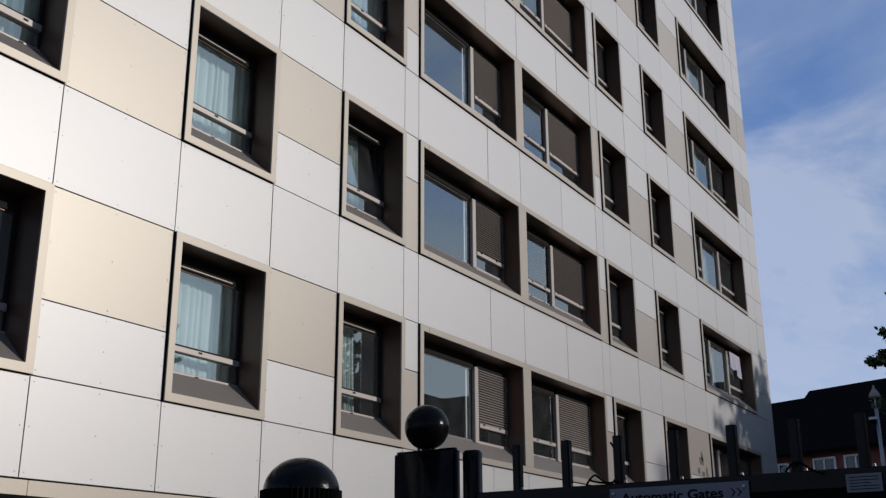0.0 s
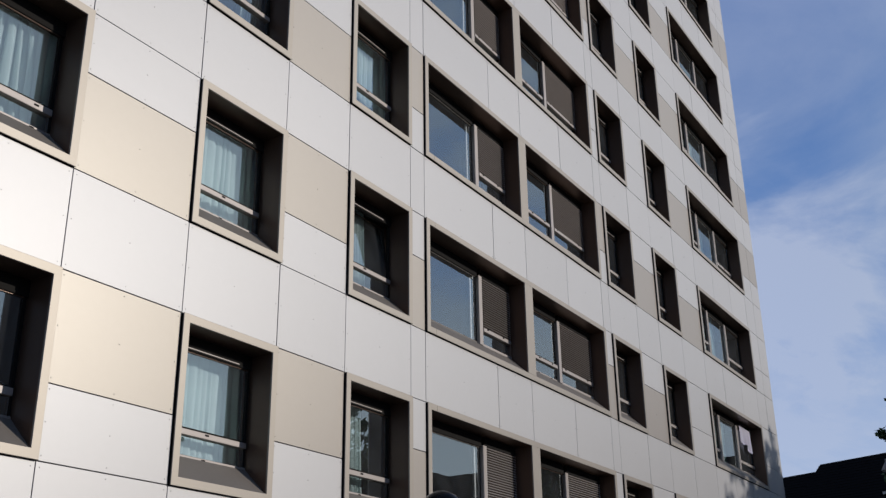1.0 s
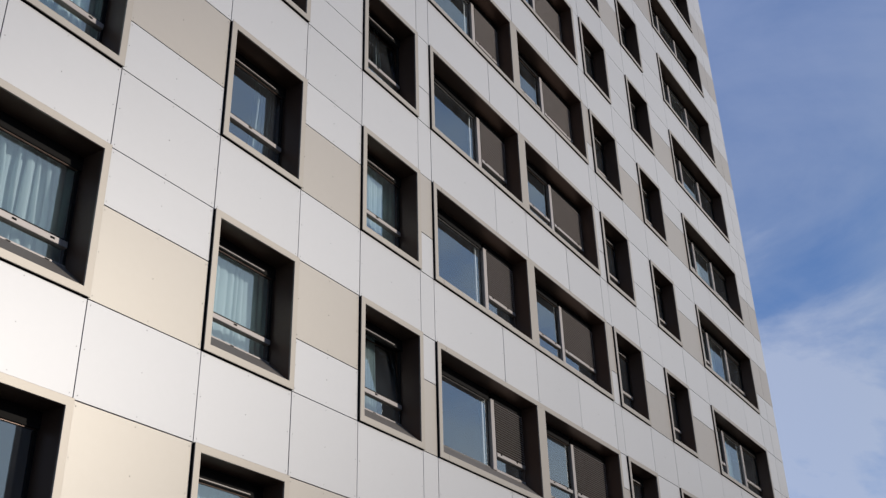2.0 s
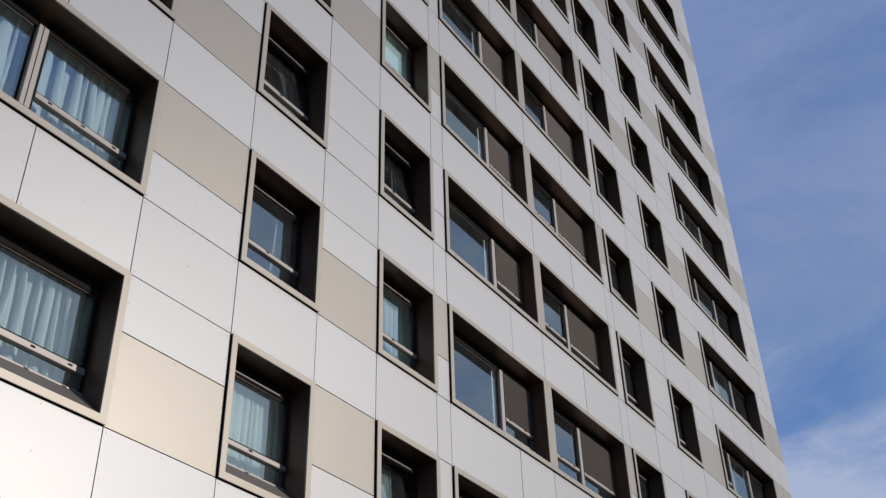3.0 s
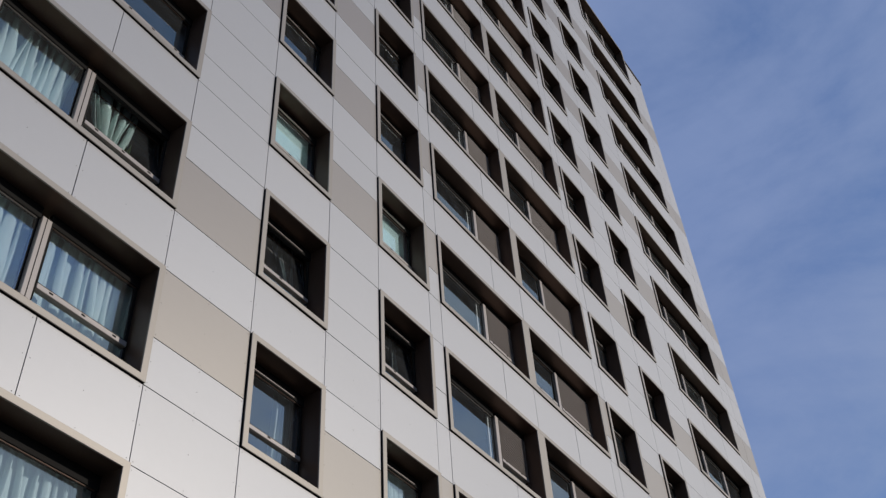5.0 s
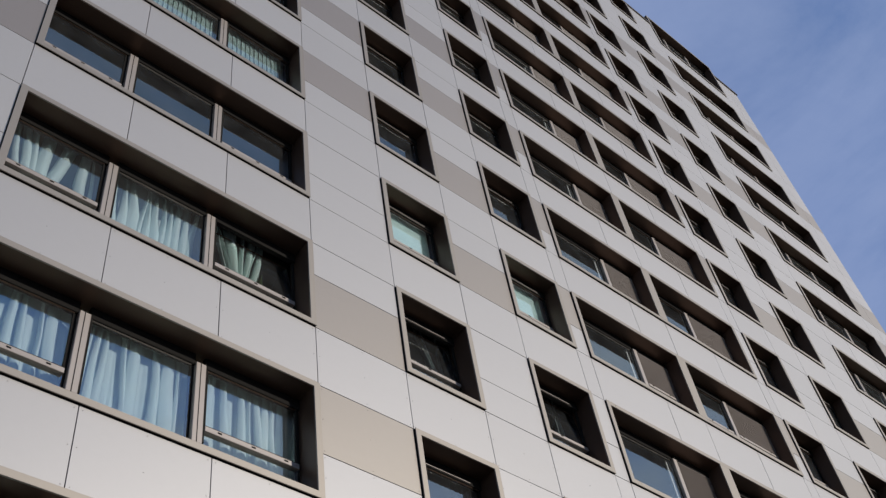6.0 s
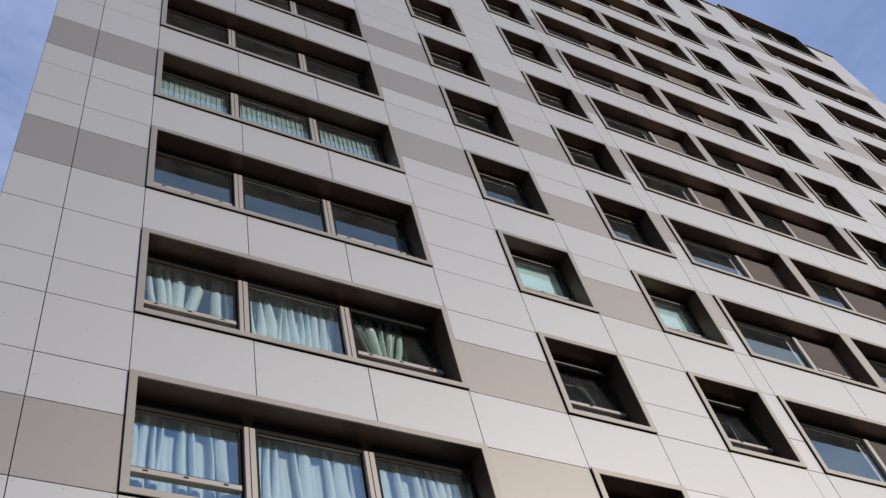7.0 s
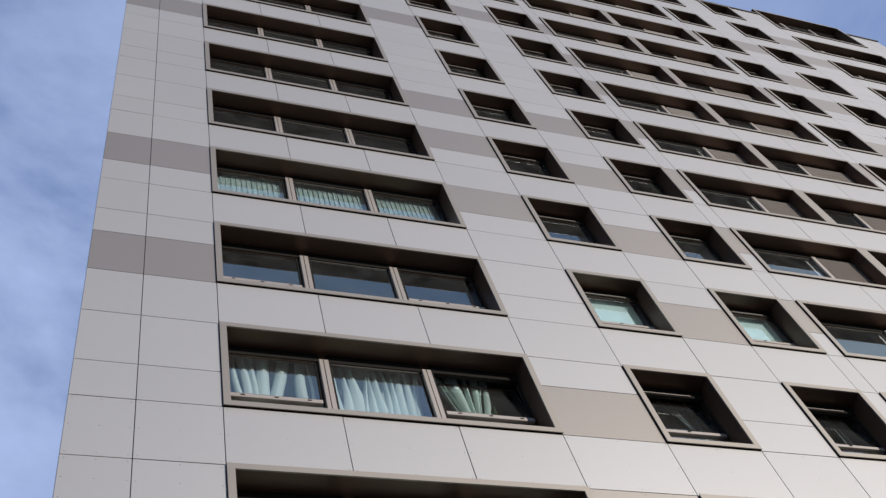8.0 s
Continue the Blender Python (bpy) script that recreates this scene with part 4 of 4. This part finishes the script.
# ---- behind: terrace, lamp, trees ----
def terrace(name, at, udir, length, eave, ridge, depth, step_at, step, wins, label):
    """A brick terrace with a slate roof; udir runs along its front."""
    u = Vector((*udir, 0)).normalized()
    v = Vector((-u.y, u.x, 0))
    h = thing(name, (0, 0, 0), label, "house")
    h.matrix_basis = Matrix(((u.x, v.x, 0, at[0]), (u.y, v.y, 0, at[1]), (0, 0, 1, 0), (0, 0, 0, 1)))
    for a, b, dz in ((-length / 2, step_at, step), (step_at, length / 2, 0.0)):
        bm = bmesh.new()
        box(bm, a, b, -depth, -0.3, 0, eave + dz)
        part("wall", bm, M["brick"], h, "red brick wall")
        bm = bmesh.new()
        ey, z0, z1 = 0.35, eave + dz - 0.2, ridge + dz
        prof = ((ey, z0), (-depth / 2, z1), (-depth - 0.35, z0), (-depth - 0.35, z0 - 0.12), (-depth / 2, z1 - 0.14), (ey, z0 - 0.12))
        ends = [[bm.verts.new((x, y, z)) for y, z in prof] for x in (a, b)]
        for i in range(6):
            bm.faces.new((ends[0][i], ends[0][(i + 1) % 6], ends[1][(i + 1) % 6], ends[1][i]))
        bm.faces.new(ends[0])
        bm.faces.new(ends[1][::-1])
        roof = part("roof", bm, M["slate"], h, "dark slate roof")
        bm = bmesh.new()
        rows = 22
        for r in range(rows):
            t = r / rows
            y, z = ey + (-depth / 2 - ey) * t, z0 + (z1 - z0) * t
            box(bm, a, b, y - 0.30, y, z + 0.02, z + 0.055)
        tagged(part("roofing", bm, M["slate"], roof), kind="stuff")
        box_part("gutter", (a, b, 0.30, 0.45, eave + dz - 0.36, eave + dz - 0.26), M["matt_black"], h)
    for x, w, z0, z1 in wins:
        wn = box_part("window", (x - w / 2, x + w / 2, -0.32, -0.24, z0, z1), M["house_glass"], h, "white framed window")
        clear_back(wn, 1)
        for dims in ((x - w / 2 - 0.05, x - w / 2 + 0.05, z0, z1), (x + w / 2 - 0.05, x + w / 2 + 0.05, z0, z1), (x - 0.04, x + 0.04, z0, z1)):
            box_part("frame", (dims[0], dims[1], -0.3, -0.2, dims[2], dims[3]), M["upvc"], wn)
        for z in (z0, z1 - 0.09):
            box_part("frame", (x - w / 2 - 0.05, x + w / 2 + 0.05, -0.3, -0.195, z, z + 0.09), M["upvc"], wn)
        box_part("sill", (x - w / 2 - 0.12, x + w / 2 + 0.12, -0.32, -0.1, z0 - 0.12, z0), M["render_wall"], wn)
    return h


def street_lamp():
    x, y = 22.4, -2.74
    e = thing("street_lamp", (x, y, 0), "galvanised lamp column with lantern and dome camera", "street lamp")
    bm = bmesh.new()
    bmesh.ops.create_cone(bm, segments=14, radius1=0.085, radius2=0.042, depth=6.12, cap_ends=True, matrix=Matrix.Translation((0, 0, 3.06)))
    part("column", bm, M["galvanised"], e, smooth=True)
    bm = bmesh.new()
    bmesh.ops.create_cone(bm, segments=12, radius1=0.022, radius2=0.020, depth=0.34, cap_ends=True, matrix=Matrix.Translation((0, 0, 6.28)))
    part("neck", bm, M["galvanised"], e, smooth=True)
    bm = bmesh.new()
    prof = ((0.0, 6.40), (0.10, 6.40), (0.152, 6.44), (0.150, 6.455), (0.105, 6.54), (0.045, 6.64), (0.028, 6.67), (0.034, 6.70), (0.024, 6.735), (0.0, 6.745))
    rings = [[bm.verts.new((r * math.cos(t), r * math.sin(t), z)) for t in [math.pi * i / 12 for i in range(24)]] for r, z in prof[1:-1]]
    for lo, hi in zip(rings, rings[1:]):
        for i in range(24):
            bm.faces.new((lo[i], lo[(i + 1) % 24], hi[(i + 1) % 24], hi[i]))
    bm.faces.new(rings[0])
    bm.faces.new(rings[-1])
    part("lantern", bm, M["render_wall"], e, "pale grey conical lantern", smooth=True)
    bm = bmesh.new()
    bmesh.ops.create_cone(bm, segments=16, radius1=0.10, radius2=0.11, depth=0.06, cap_ends=True, matrix=Matrix.Translation((-0.06, 0.10, 5.86)))
    cb = part("camera_bracket", bm, M["upvc"], e)
    bm = bmesh.new()
    bmesh.ops.create_uvsphere(bm, u_segments=16, v_segments=10, radius=0.09, matrix=Matrix.Translation((-0.06, 0.10, 5.80)))
    part("camera_dome", bm, M["matt_black"], cb, smooth=True)


def tree(at, height, crown_lo, radius, seed, leaves, label, lean=(0, 0)):
    """A tapered trunk, forked limbs, and a ragged crown of small leaves along the twigs."""
    rng = random.Random(seed)
    e = thing("tree", (at[0], at[1], 0), label, "tree", "street trees")
    bm = bmesh.new()

    def limb(p0, p1, r0, r1, seg=7):
        d = (p1 - p0).normalized()
        a = d.orthogonal().normalized()
        b = d.cross(a)
        lo = [bm.verts.new(p0 + (a * math.cos(t) + b * math.sin(t)) * r0) for t in [2 * math.pi * i / seg for i in range(seg)]]
        hi = [bm.verts.new(p1 + (a * math.cos(t) + b * math.sin(t)) * r1) for t in [2 * math.pi * i / seg for i in range(seg)]]
        for i in range(seg):
            bm.faces.new((lo[i], lo[(i + 1) % seg], hi[(i + 1) % seg], hi[i]))

    p, r = Vector((0, 0, 0)), 0.17
    spine = [p]
    for i in range(7):
        q = p + Vector((rng.uniform(-0.12, 0.12) + lean[0] / 7, rng.uniform(-0.12, 0.12) + lean[1] / 7, height * 0.9 / 7))
        limb(p, q, r, r * 0.8)
        p, r = q, r * 0.8
        spine.append(p)
    tips = []
    for i in range(64):
        t = rng.uniform(0.0, 1.0)
        z = crown_lo + (height - crown_lo) * t
        k = min(int(z / (height * 0.9) * 7), 6)
        base = spine[k] + (spine[k + 1] - spine[k]) * 0.5
        ang = rng.uniform(0, 2 * math.pi)
        reach = radius * (0.45 + 0.55 * math.sin(math.pi * min(0.2 + 0.75 * t, 1))) * rng.uniform(0.65, 1.1)
        end = Vector((base.x + reach * math.cos(ang), base.y + reach * math.sin(ang), z + rng.uniform(0.1, 0.7)))
        mid = base.lerp(end, 0.5) + Vector((0, 0, 0.15))
        limb(base, mid, 0.045, 0.03, 5)
        limb(mid, end, 0.03, 0.010, 5)
        for j in range(6):
            s = mid.lerp(end, rng.uniform(-0.3, 1.0))
            d = Vector((rng.uniform(-1, 1), rng.uniform(-1, 1), rng.uniform(-0.5, 0.8))).normalized() * rng.uniform(0.25, 0.7)
            limb(s, s + d, 0.010, 0.004, 4)
            tips.append((s, s + d))
    part("trunk", bm, M["bark"], e, "brown bark trunk and limbs", smooth=True)
    verts, faces = [], []
    for i in range(leaves):
        s, d = tips[rng.randrange(len(tips))]
        c = s.lerp(d, rng.uniform(0.1, 1.15)) + Vector((rng.gauss(0, 0.09), rng.gauss(0, 0.09), rng.gauss(0, 0.09)))
        n = Vector((rng.gauss(0, 1), rng.gauss(0, 1), rng.gauss(0.5, 1))).normalized()
        a = n.orthogonal().normalized() * rng.uniform(0.07, 0.13)
        b = n.cross(a) * 0.6
        o = len(verts)
        bend = n * 0.012
        verts += [c - a, c - b + bend, c + a, c + b + bend]
        faces.append((o, o + 1, o + 2, o + 3))
    me = bpy.data.meshes.new("crown")
    me.from_pydata(verts, [], faces)
    me.materials.append(M["leaf"])
    ob = new("crown", me)
    ob.parent = e
    tagged(ob, "dark green leaf crown with gaps", kind="stuff")
    return e


terrace("terrace_house", (46.6, 3.94), (0.365, 0.931), 40, 7.95, 11.5, 8.0, 2.9, 0.33,
        ((2.6, 1.1, 6.2, 7.68), (0.0, 1.15, 6.2, 7.75), (-1.7, 1.15, 6.2, 7.75), (-5.0, 1.15, 6.2, 7.75), (6.0, 1.15, 6.2, 7.68)),
        "red brick terrace with white windows and dark slate roof")
terrace("facing_terrace", (40.0, -18.5), (1, 0), 12, 8.2, 11.9, 8.0, -5.9, 0.0,
        ((-3.0, 1.2, 4.6, 6.2), (1.0, 1.2, 4.6, 6.2), (4.5, 1.2, 4.6, 6.2), (-3.0, 1.2, 1.2, 2.9), (1.0, 1.2, 1.2, 2.9)),
        "brick terrace across the street with dark slate roof")
terrace("gabled_house", (45.6, -22.5), (0, 1), 9, 9.8, 12.9, 4.6, -4.4, 0.0, ((0.0, 1.2, 5.0, 6.6),),
        "narrow brick house with a steep gable, across the street")
street_lamp()
# the first two are out of view, added to darken the tower's corner
tree((27.4, -8.9), 10.0, 2.0, 2.8, 33, 30000, "unseen leafy tree added to block sky light from the tower's corner")
tree((24.6, -5.6), 7.6, 1.6, 2.3, 12, 11000, "small unseen leafy tree added to darken the tower's corner")
tree((31.5, -10.5), 11.5, 2.5, 3.0, 21, 40000, "tall leafy street tree across the side road")
tree((40.0, -2.75), 13.2, 3.5, 3.0, 3, 60000, "leafy street tree beyond the tower's corner")
tree((31.6, -22.0), 14.6, 2.4, 3.4, 8, 16000, "tall leafy street tree casting dappled shade on the tower")
# unseen row, added so that the lower panels mirror something dark
for x, y, h, seed in ((37.0, -9.5, 10.5, 53), (43.5, -11.5, 11.5, 54), (51.0, -13.0, 13.0, 55)):
    tree((x, y), h, 1.6, 3.2, seed, 36000, "unseen dense leafy tree added to darken the low panels' reflections")
# unseen trees, added to dim the facade's lower right with soft shade
for x, y, h, seed in ((40.0, -60, 22.6, 61), (46.5, -61, 24.6, 62), (53.0, -60, 27.0, 63)):
    tree((x, y), h, 6.0, 6.5, seed, 40000, "unseen very tall leafy tree added to shade the foot of the tower")


def opposite_block(name, x0, x1, y0, y1, z, mat, label):
    """A plain block across the street, with its rows of windows and a parapet."""
    b = thing(name, ((x0 + x1) / 2, y1, 0), label, "building")
    b.location = (0, 0, 0)
    box_part("wall", (x0, x1, y0, y1, 0, z), M[mat], b)
    box_part("parapet", (x0 - 0.1, x1 + 0.1, y0 - 0.1, y1 + 0.1, z, z + 0.4), M["slate"], b)
    n = int((x1 - x0) / 3.5)
    for k in range(int(z / 3)):
        for i in range(n):
            x = x0 + (i + 0.5) * (x1 - x0) / n
            w = box_part("window", (x - 0.6, x + 0.6, y1 - 0.05, y1 + 0.03, 1.0 + 3 * k, 2.4 + 3 * k), M["house_glass"], b)
            clear_back(w, 1)
            box_part("frame", (x - 0.68, x + 0.68, y1 - 0.04, y1 + 0.05, 0.9 + 3 * k, 1.0 + 3 * k), M["upvc"], w)


opposite_block("opposite_terrace", 28, 74, -56, -46, 9.5, "brick", "brick block across the street, facing the tower")
opposite_block("opposite_flats", 52, 64, -60, -50, 13.5, "render_wall", "taller rendered block across the street, facing the tower")
# out of view, added to warm and darken what the low cladding mirrors
opposite_block("street_end_block", 62, 74, -40, -6, 12.5, "brick", "unseen brick block added to warm and darken low reflections")
opposite_block("corner_terrace", -45, 20, -62, -52, 8.5, "brick", "long brick block across the street, facing the tower")

# ---- cladding panels ----
BEIGE = {
    "L": {1: "T", 3: "B", 5: "B", 6: "T", 9: "T", 11: "B", 13: "T"},
    "P1": {1: "T", 2: "B", 3: "T", 4: "B", 6: "T", 7: "T", 8: "B", 10: "T", 12: "B"},
    "P2": {1: "T", 2: "T", 3: "B", 5: "B", 6: "B", 7: "B", 8: "B", 11: "B", 13: "T"},
    "S1": {1: "B", 2: "B", 3: "T", 5: "T", 6: "T", 7: "T", 8: "T", 9: "T", 10: "B", 11: "B", 12: "T"},
    "S2": {1: "B", 2: "B", 3: "T", 5: "T", 7: "T", 8: "T", 10: "T", 12: "T"},
    "P3": {2: "B", 3: "B", 5: "B", 7: "B", 9: "B", 10: "T", 11: "B", 12: "T"},
    "P4": {1: "T", 3: "B", 4: "B", 5: "B", 6: "B", 8: "B", 9: "T", 10: "B", 12: "T", 13: "B"},
    "R": {4: "T", 5: "B", 7: "B", 8: "T", 9: "B", 11: "B", 13: "B"},
}
GAP = 0.0042
L_MID, R_MID = -6.72, 21.93
COLUMNS = [("L", X_LEFT, L_MID), ("L", L_MID, W_X[0]), ("P1", W_X[0] + W_W, N_X[0]), ("P2", N_X[0] + N_W, N_X[1]),
           ("S1", N_X[1] + N_W, D_X), ("S2", D_X + D_W, N_X[2]), ("P3", N_X[2] + N_W, N_X[3]), ("P4", N_X[3] + N_W, W_X[1]),
           ("R", W_X[1] + W_W, R_MID), ("R", R_MID, X_RIGHT)]
SPANDRELS = []
for x in W_X:
    SPANDRELS += [(x, x + 1.40), (x + 1.40, x + 2.86), (x + 2.86, x + W_W)]
SPANDRELS += [(x, x + N_W) for x in N_X]
SPANDRELS += [(D_X, 6.565), (6.565, 7.69), (7.69, 9.307), (9.307, D_X + D_W)]

panels = []                                     # (x0, x1, z0, z1, beige, storey)
for k in range(0, TOP + 1):
    z = zk(k)
    s0 = z + WIN_H if k else CLAD_BOTTOM
    s1 = zk(k + 1) if k < TOP else ROOF
    for col, a, b in COLUMNS:
        if k:
            mark = BEIGE[col].get(k)
            cut = z + (SPLIT_HIGH if mark == "B" else SPLIT_LOW)
            panels.append((a, b, z, cut, mark == "B", k))
            panels.append((a, b, cut, min(z + WIN_H, s1), mark == "T", k))
        if s1 - s0 > 0.1:
            panels.append((a, b, s0, s1, False, k))
    if s1 - s0 > 0.1:
        for a, b in SPANDRELS:
            panels.append((a, b, s0, s1, False, k))


def panel_mesh(bm, a, b, z0, z1, at=(0, 0, 0)):
    x, y, z = at
    c = 0.0025
    q = [(a + GAP, z0 + GAP), (b - GAP, z0 + GAP), (b - GAP, z1 - GAP), (a + GAP, z1 - GAP)]
    mid = ((a + b) / 2, (z0 + z1) / 2)
    back = [bm.verts.new((u - x, FACE + 0.02 - y, v - z)) for u, v in q]
    edge = [bm.verts.new((u - x, FACE + c - y, v - z)) for u, v in q]
    front = [bm.verts.new((u - x + (c if u < mid[0] else -c), FACE - y, v - z + (c if v < mid[1] else -c))) for u, v in q]
    for r, s in ((back, edge), (edge, front)):
        for i in range(4):
            bm.faces.new((r[i], r[(i + 1) % 4], s[(i + 1) % 4], s[i]))
    bm.faces.new(front)


NEAR_STOREY = 6
far = {False: bmesh.new(), True: bmesh.new()}
shared = {}
for a, b, z0, z1, beige, k in panels:
    if k <= NEAR_STOREY:
        key = (round(b - a, 3), round(z1 - z0, 3), beige)
        if key not in shared:
            bm = bmesh.new()
            panel_mesh(bm, 0, b - a, 0, z1 - z0)
            shared[key] = mesh_of("panel", bm, M["beige" if beige else "white"])
        ob = new("panel", shared[key])
        ob.parent = wall
        ob.location = (a, random.uniform(-0.0012, 0.0012), z0)
    else:
        panel_mesh(far[beige], a, b, z0, z1)
for beige, bm in far.items():
    ob = part("upper_panels", bm, M["beige_far" if beige else "white_far"], wall)
    tagged(ob, kind="stuff")

# ---- rivet heads on the lower panels ----
bm = bmesh.new()


def rivet(x, z):
    ring = [bm.verts.new((x + 0.0062 * math.cos(t), FACE - 0.0005, z + 0.0062 * math.sin(t))) for t in [i * math.pi / 3 for i in range(6)]]
    top = [bm.verts.new((x + 0.004 * math.cos(t), FACE - 0.0035, z + 0.004 * math.sin(t))) for t in [i * math.pi / 3 for i in range(6)]]
    for i in range(6):
        bm.faces.new((ring[i], ring[(i + 1) % 6], top[(i + 1) % 6], top[i]))
    bm.faces.new(top)


for a, b, z0, z1, beige, k in panels:
    if k <= 3 and b - a > 0.5:
        zs = [z0 + 0.05, z1 - 0.05] + ([(z0 + z1) / 2] if z1 - z0 > 0.5 else [])
        for x in (a + 0.045, (a + b) / 2, b - 0.045):
            for z in zs:
                rivet(x, z)
ob = part("rivets", bm, M["rivet"], wall, "small rivet heads at the panel edges")
tagged(ob, kind="stuff")

# ---- a smear of cast shadow, painted brown on one champagne panel ----
rng = random.Random(5)
bm = bmesh.new()
for cx, cz, rx, rz in ((16.17, 4.33, 0.17, 0.10), (16.22, 4.45, 0.08, 0.11), (15.95, 4.10, 0.10, 0.08), (16.50, 4.10, 0.09, 0.13), (16.25, 4.06, 0.12, 0.06)):
    ring = []
    for i in range(22):
        t = 2 * math.pi * i / 22
        q = rng.uniform(0.72, 1.15)
        ring.append(bm.verts.new((cx + rx * q * math.cos(t), FACE - 0.0015, cz + rz * q * math.sin(t))))
    bm.faces.new(ring)
part("grime", bm, M["grime"], wall, "brown smear painted on a panel for a cast shadow")

# ---- ground ----
bm = bmesh.new()
box(bm, -900, 900, -900, 900, -0.3, 0.0)
tagged(part("ground", bm, M["asphalt"]), "dark asphalt ground round the tower", "ground", kind="structure")
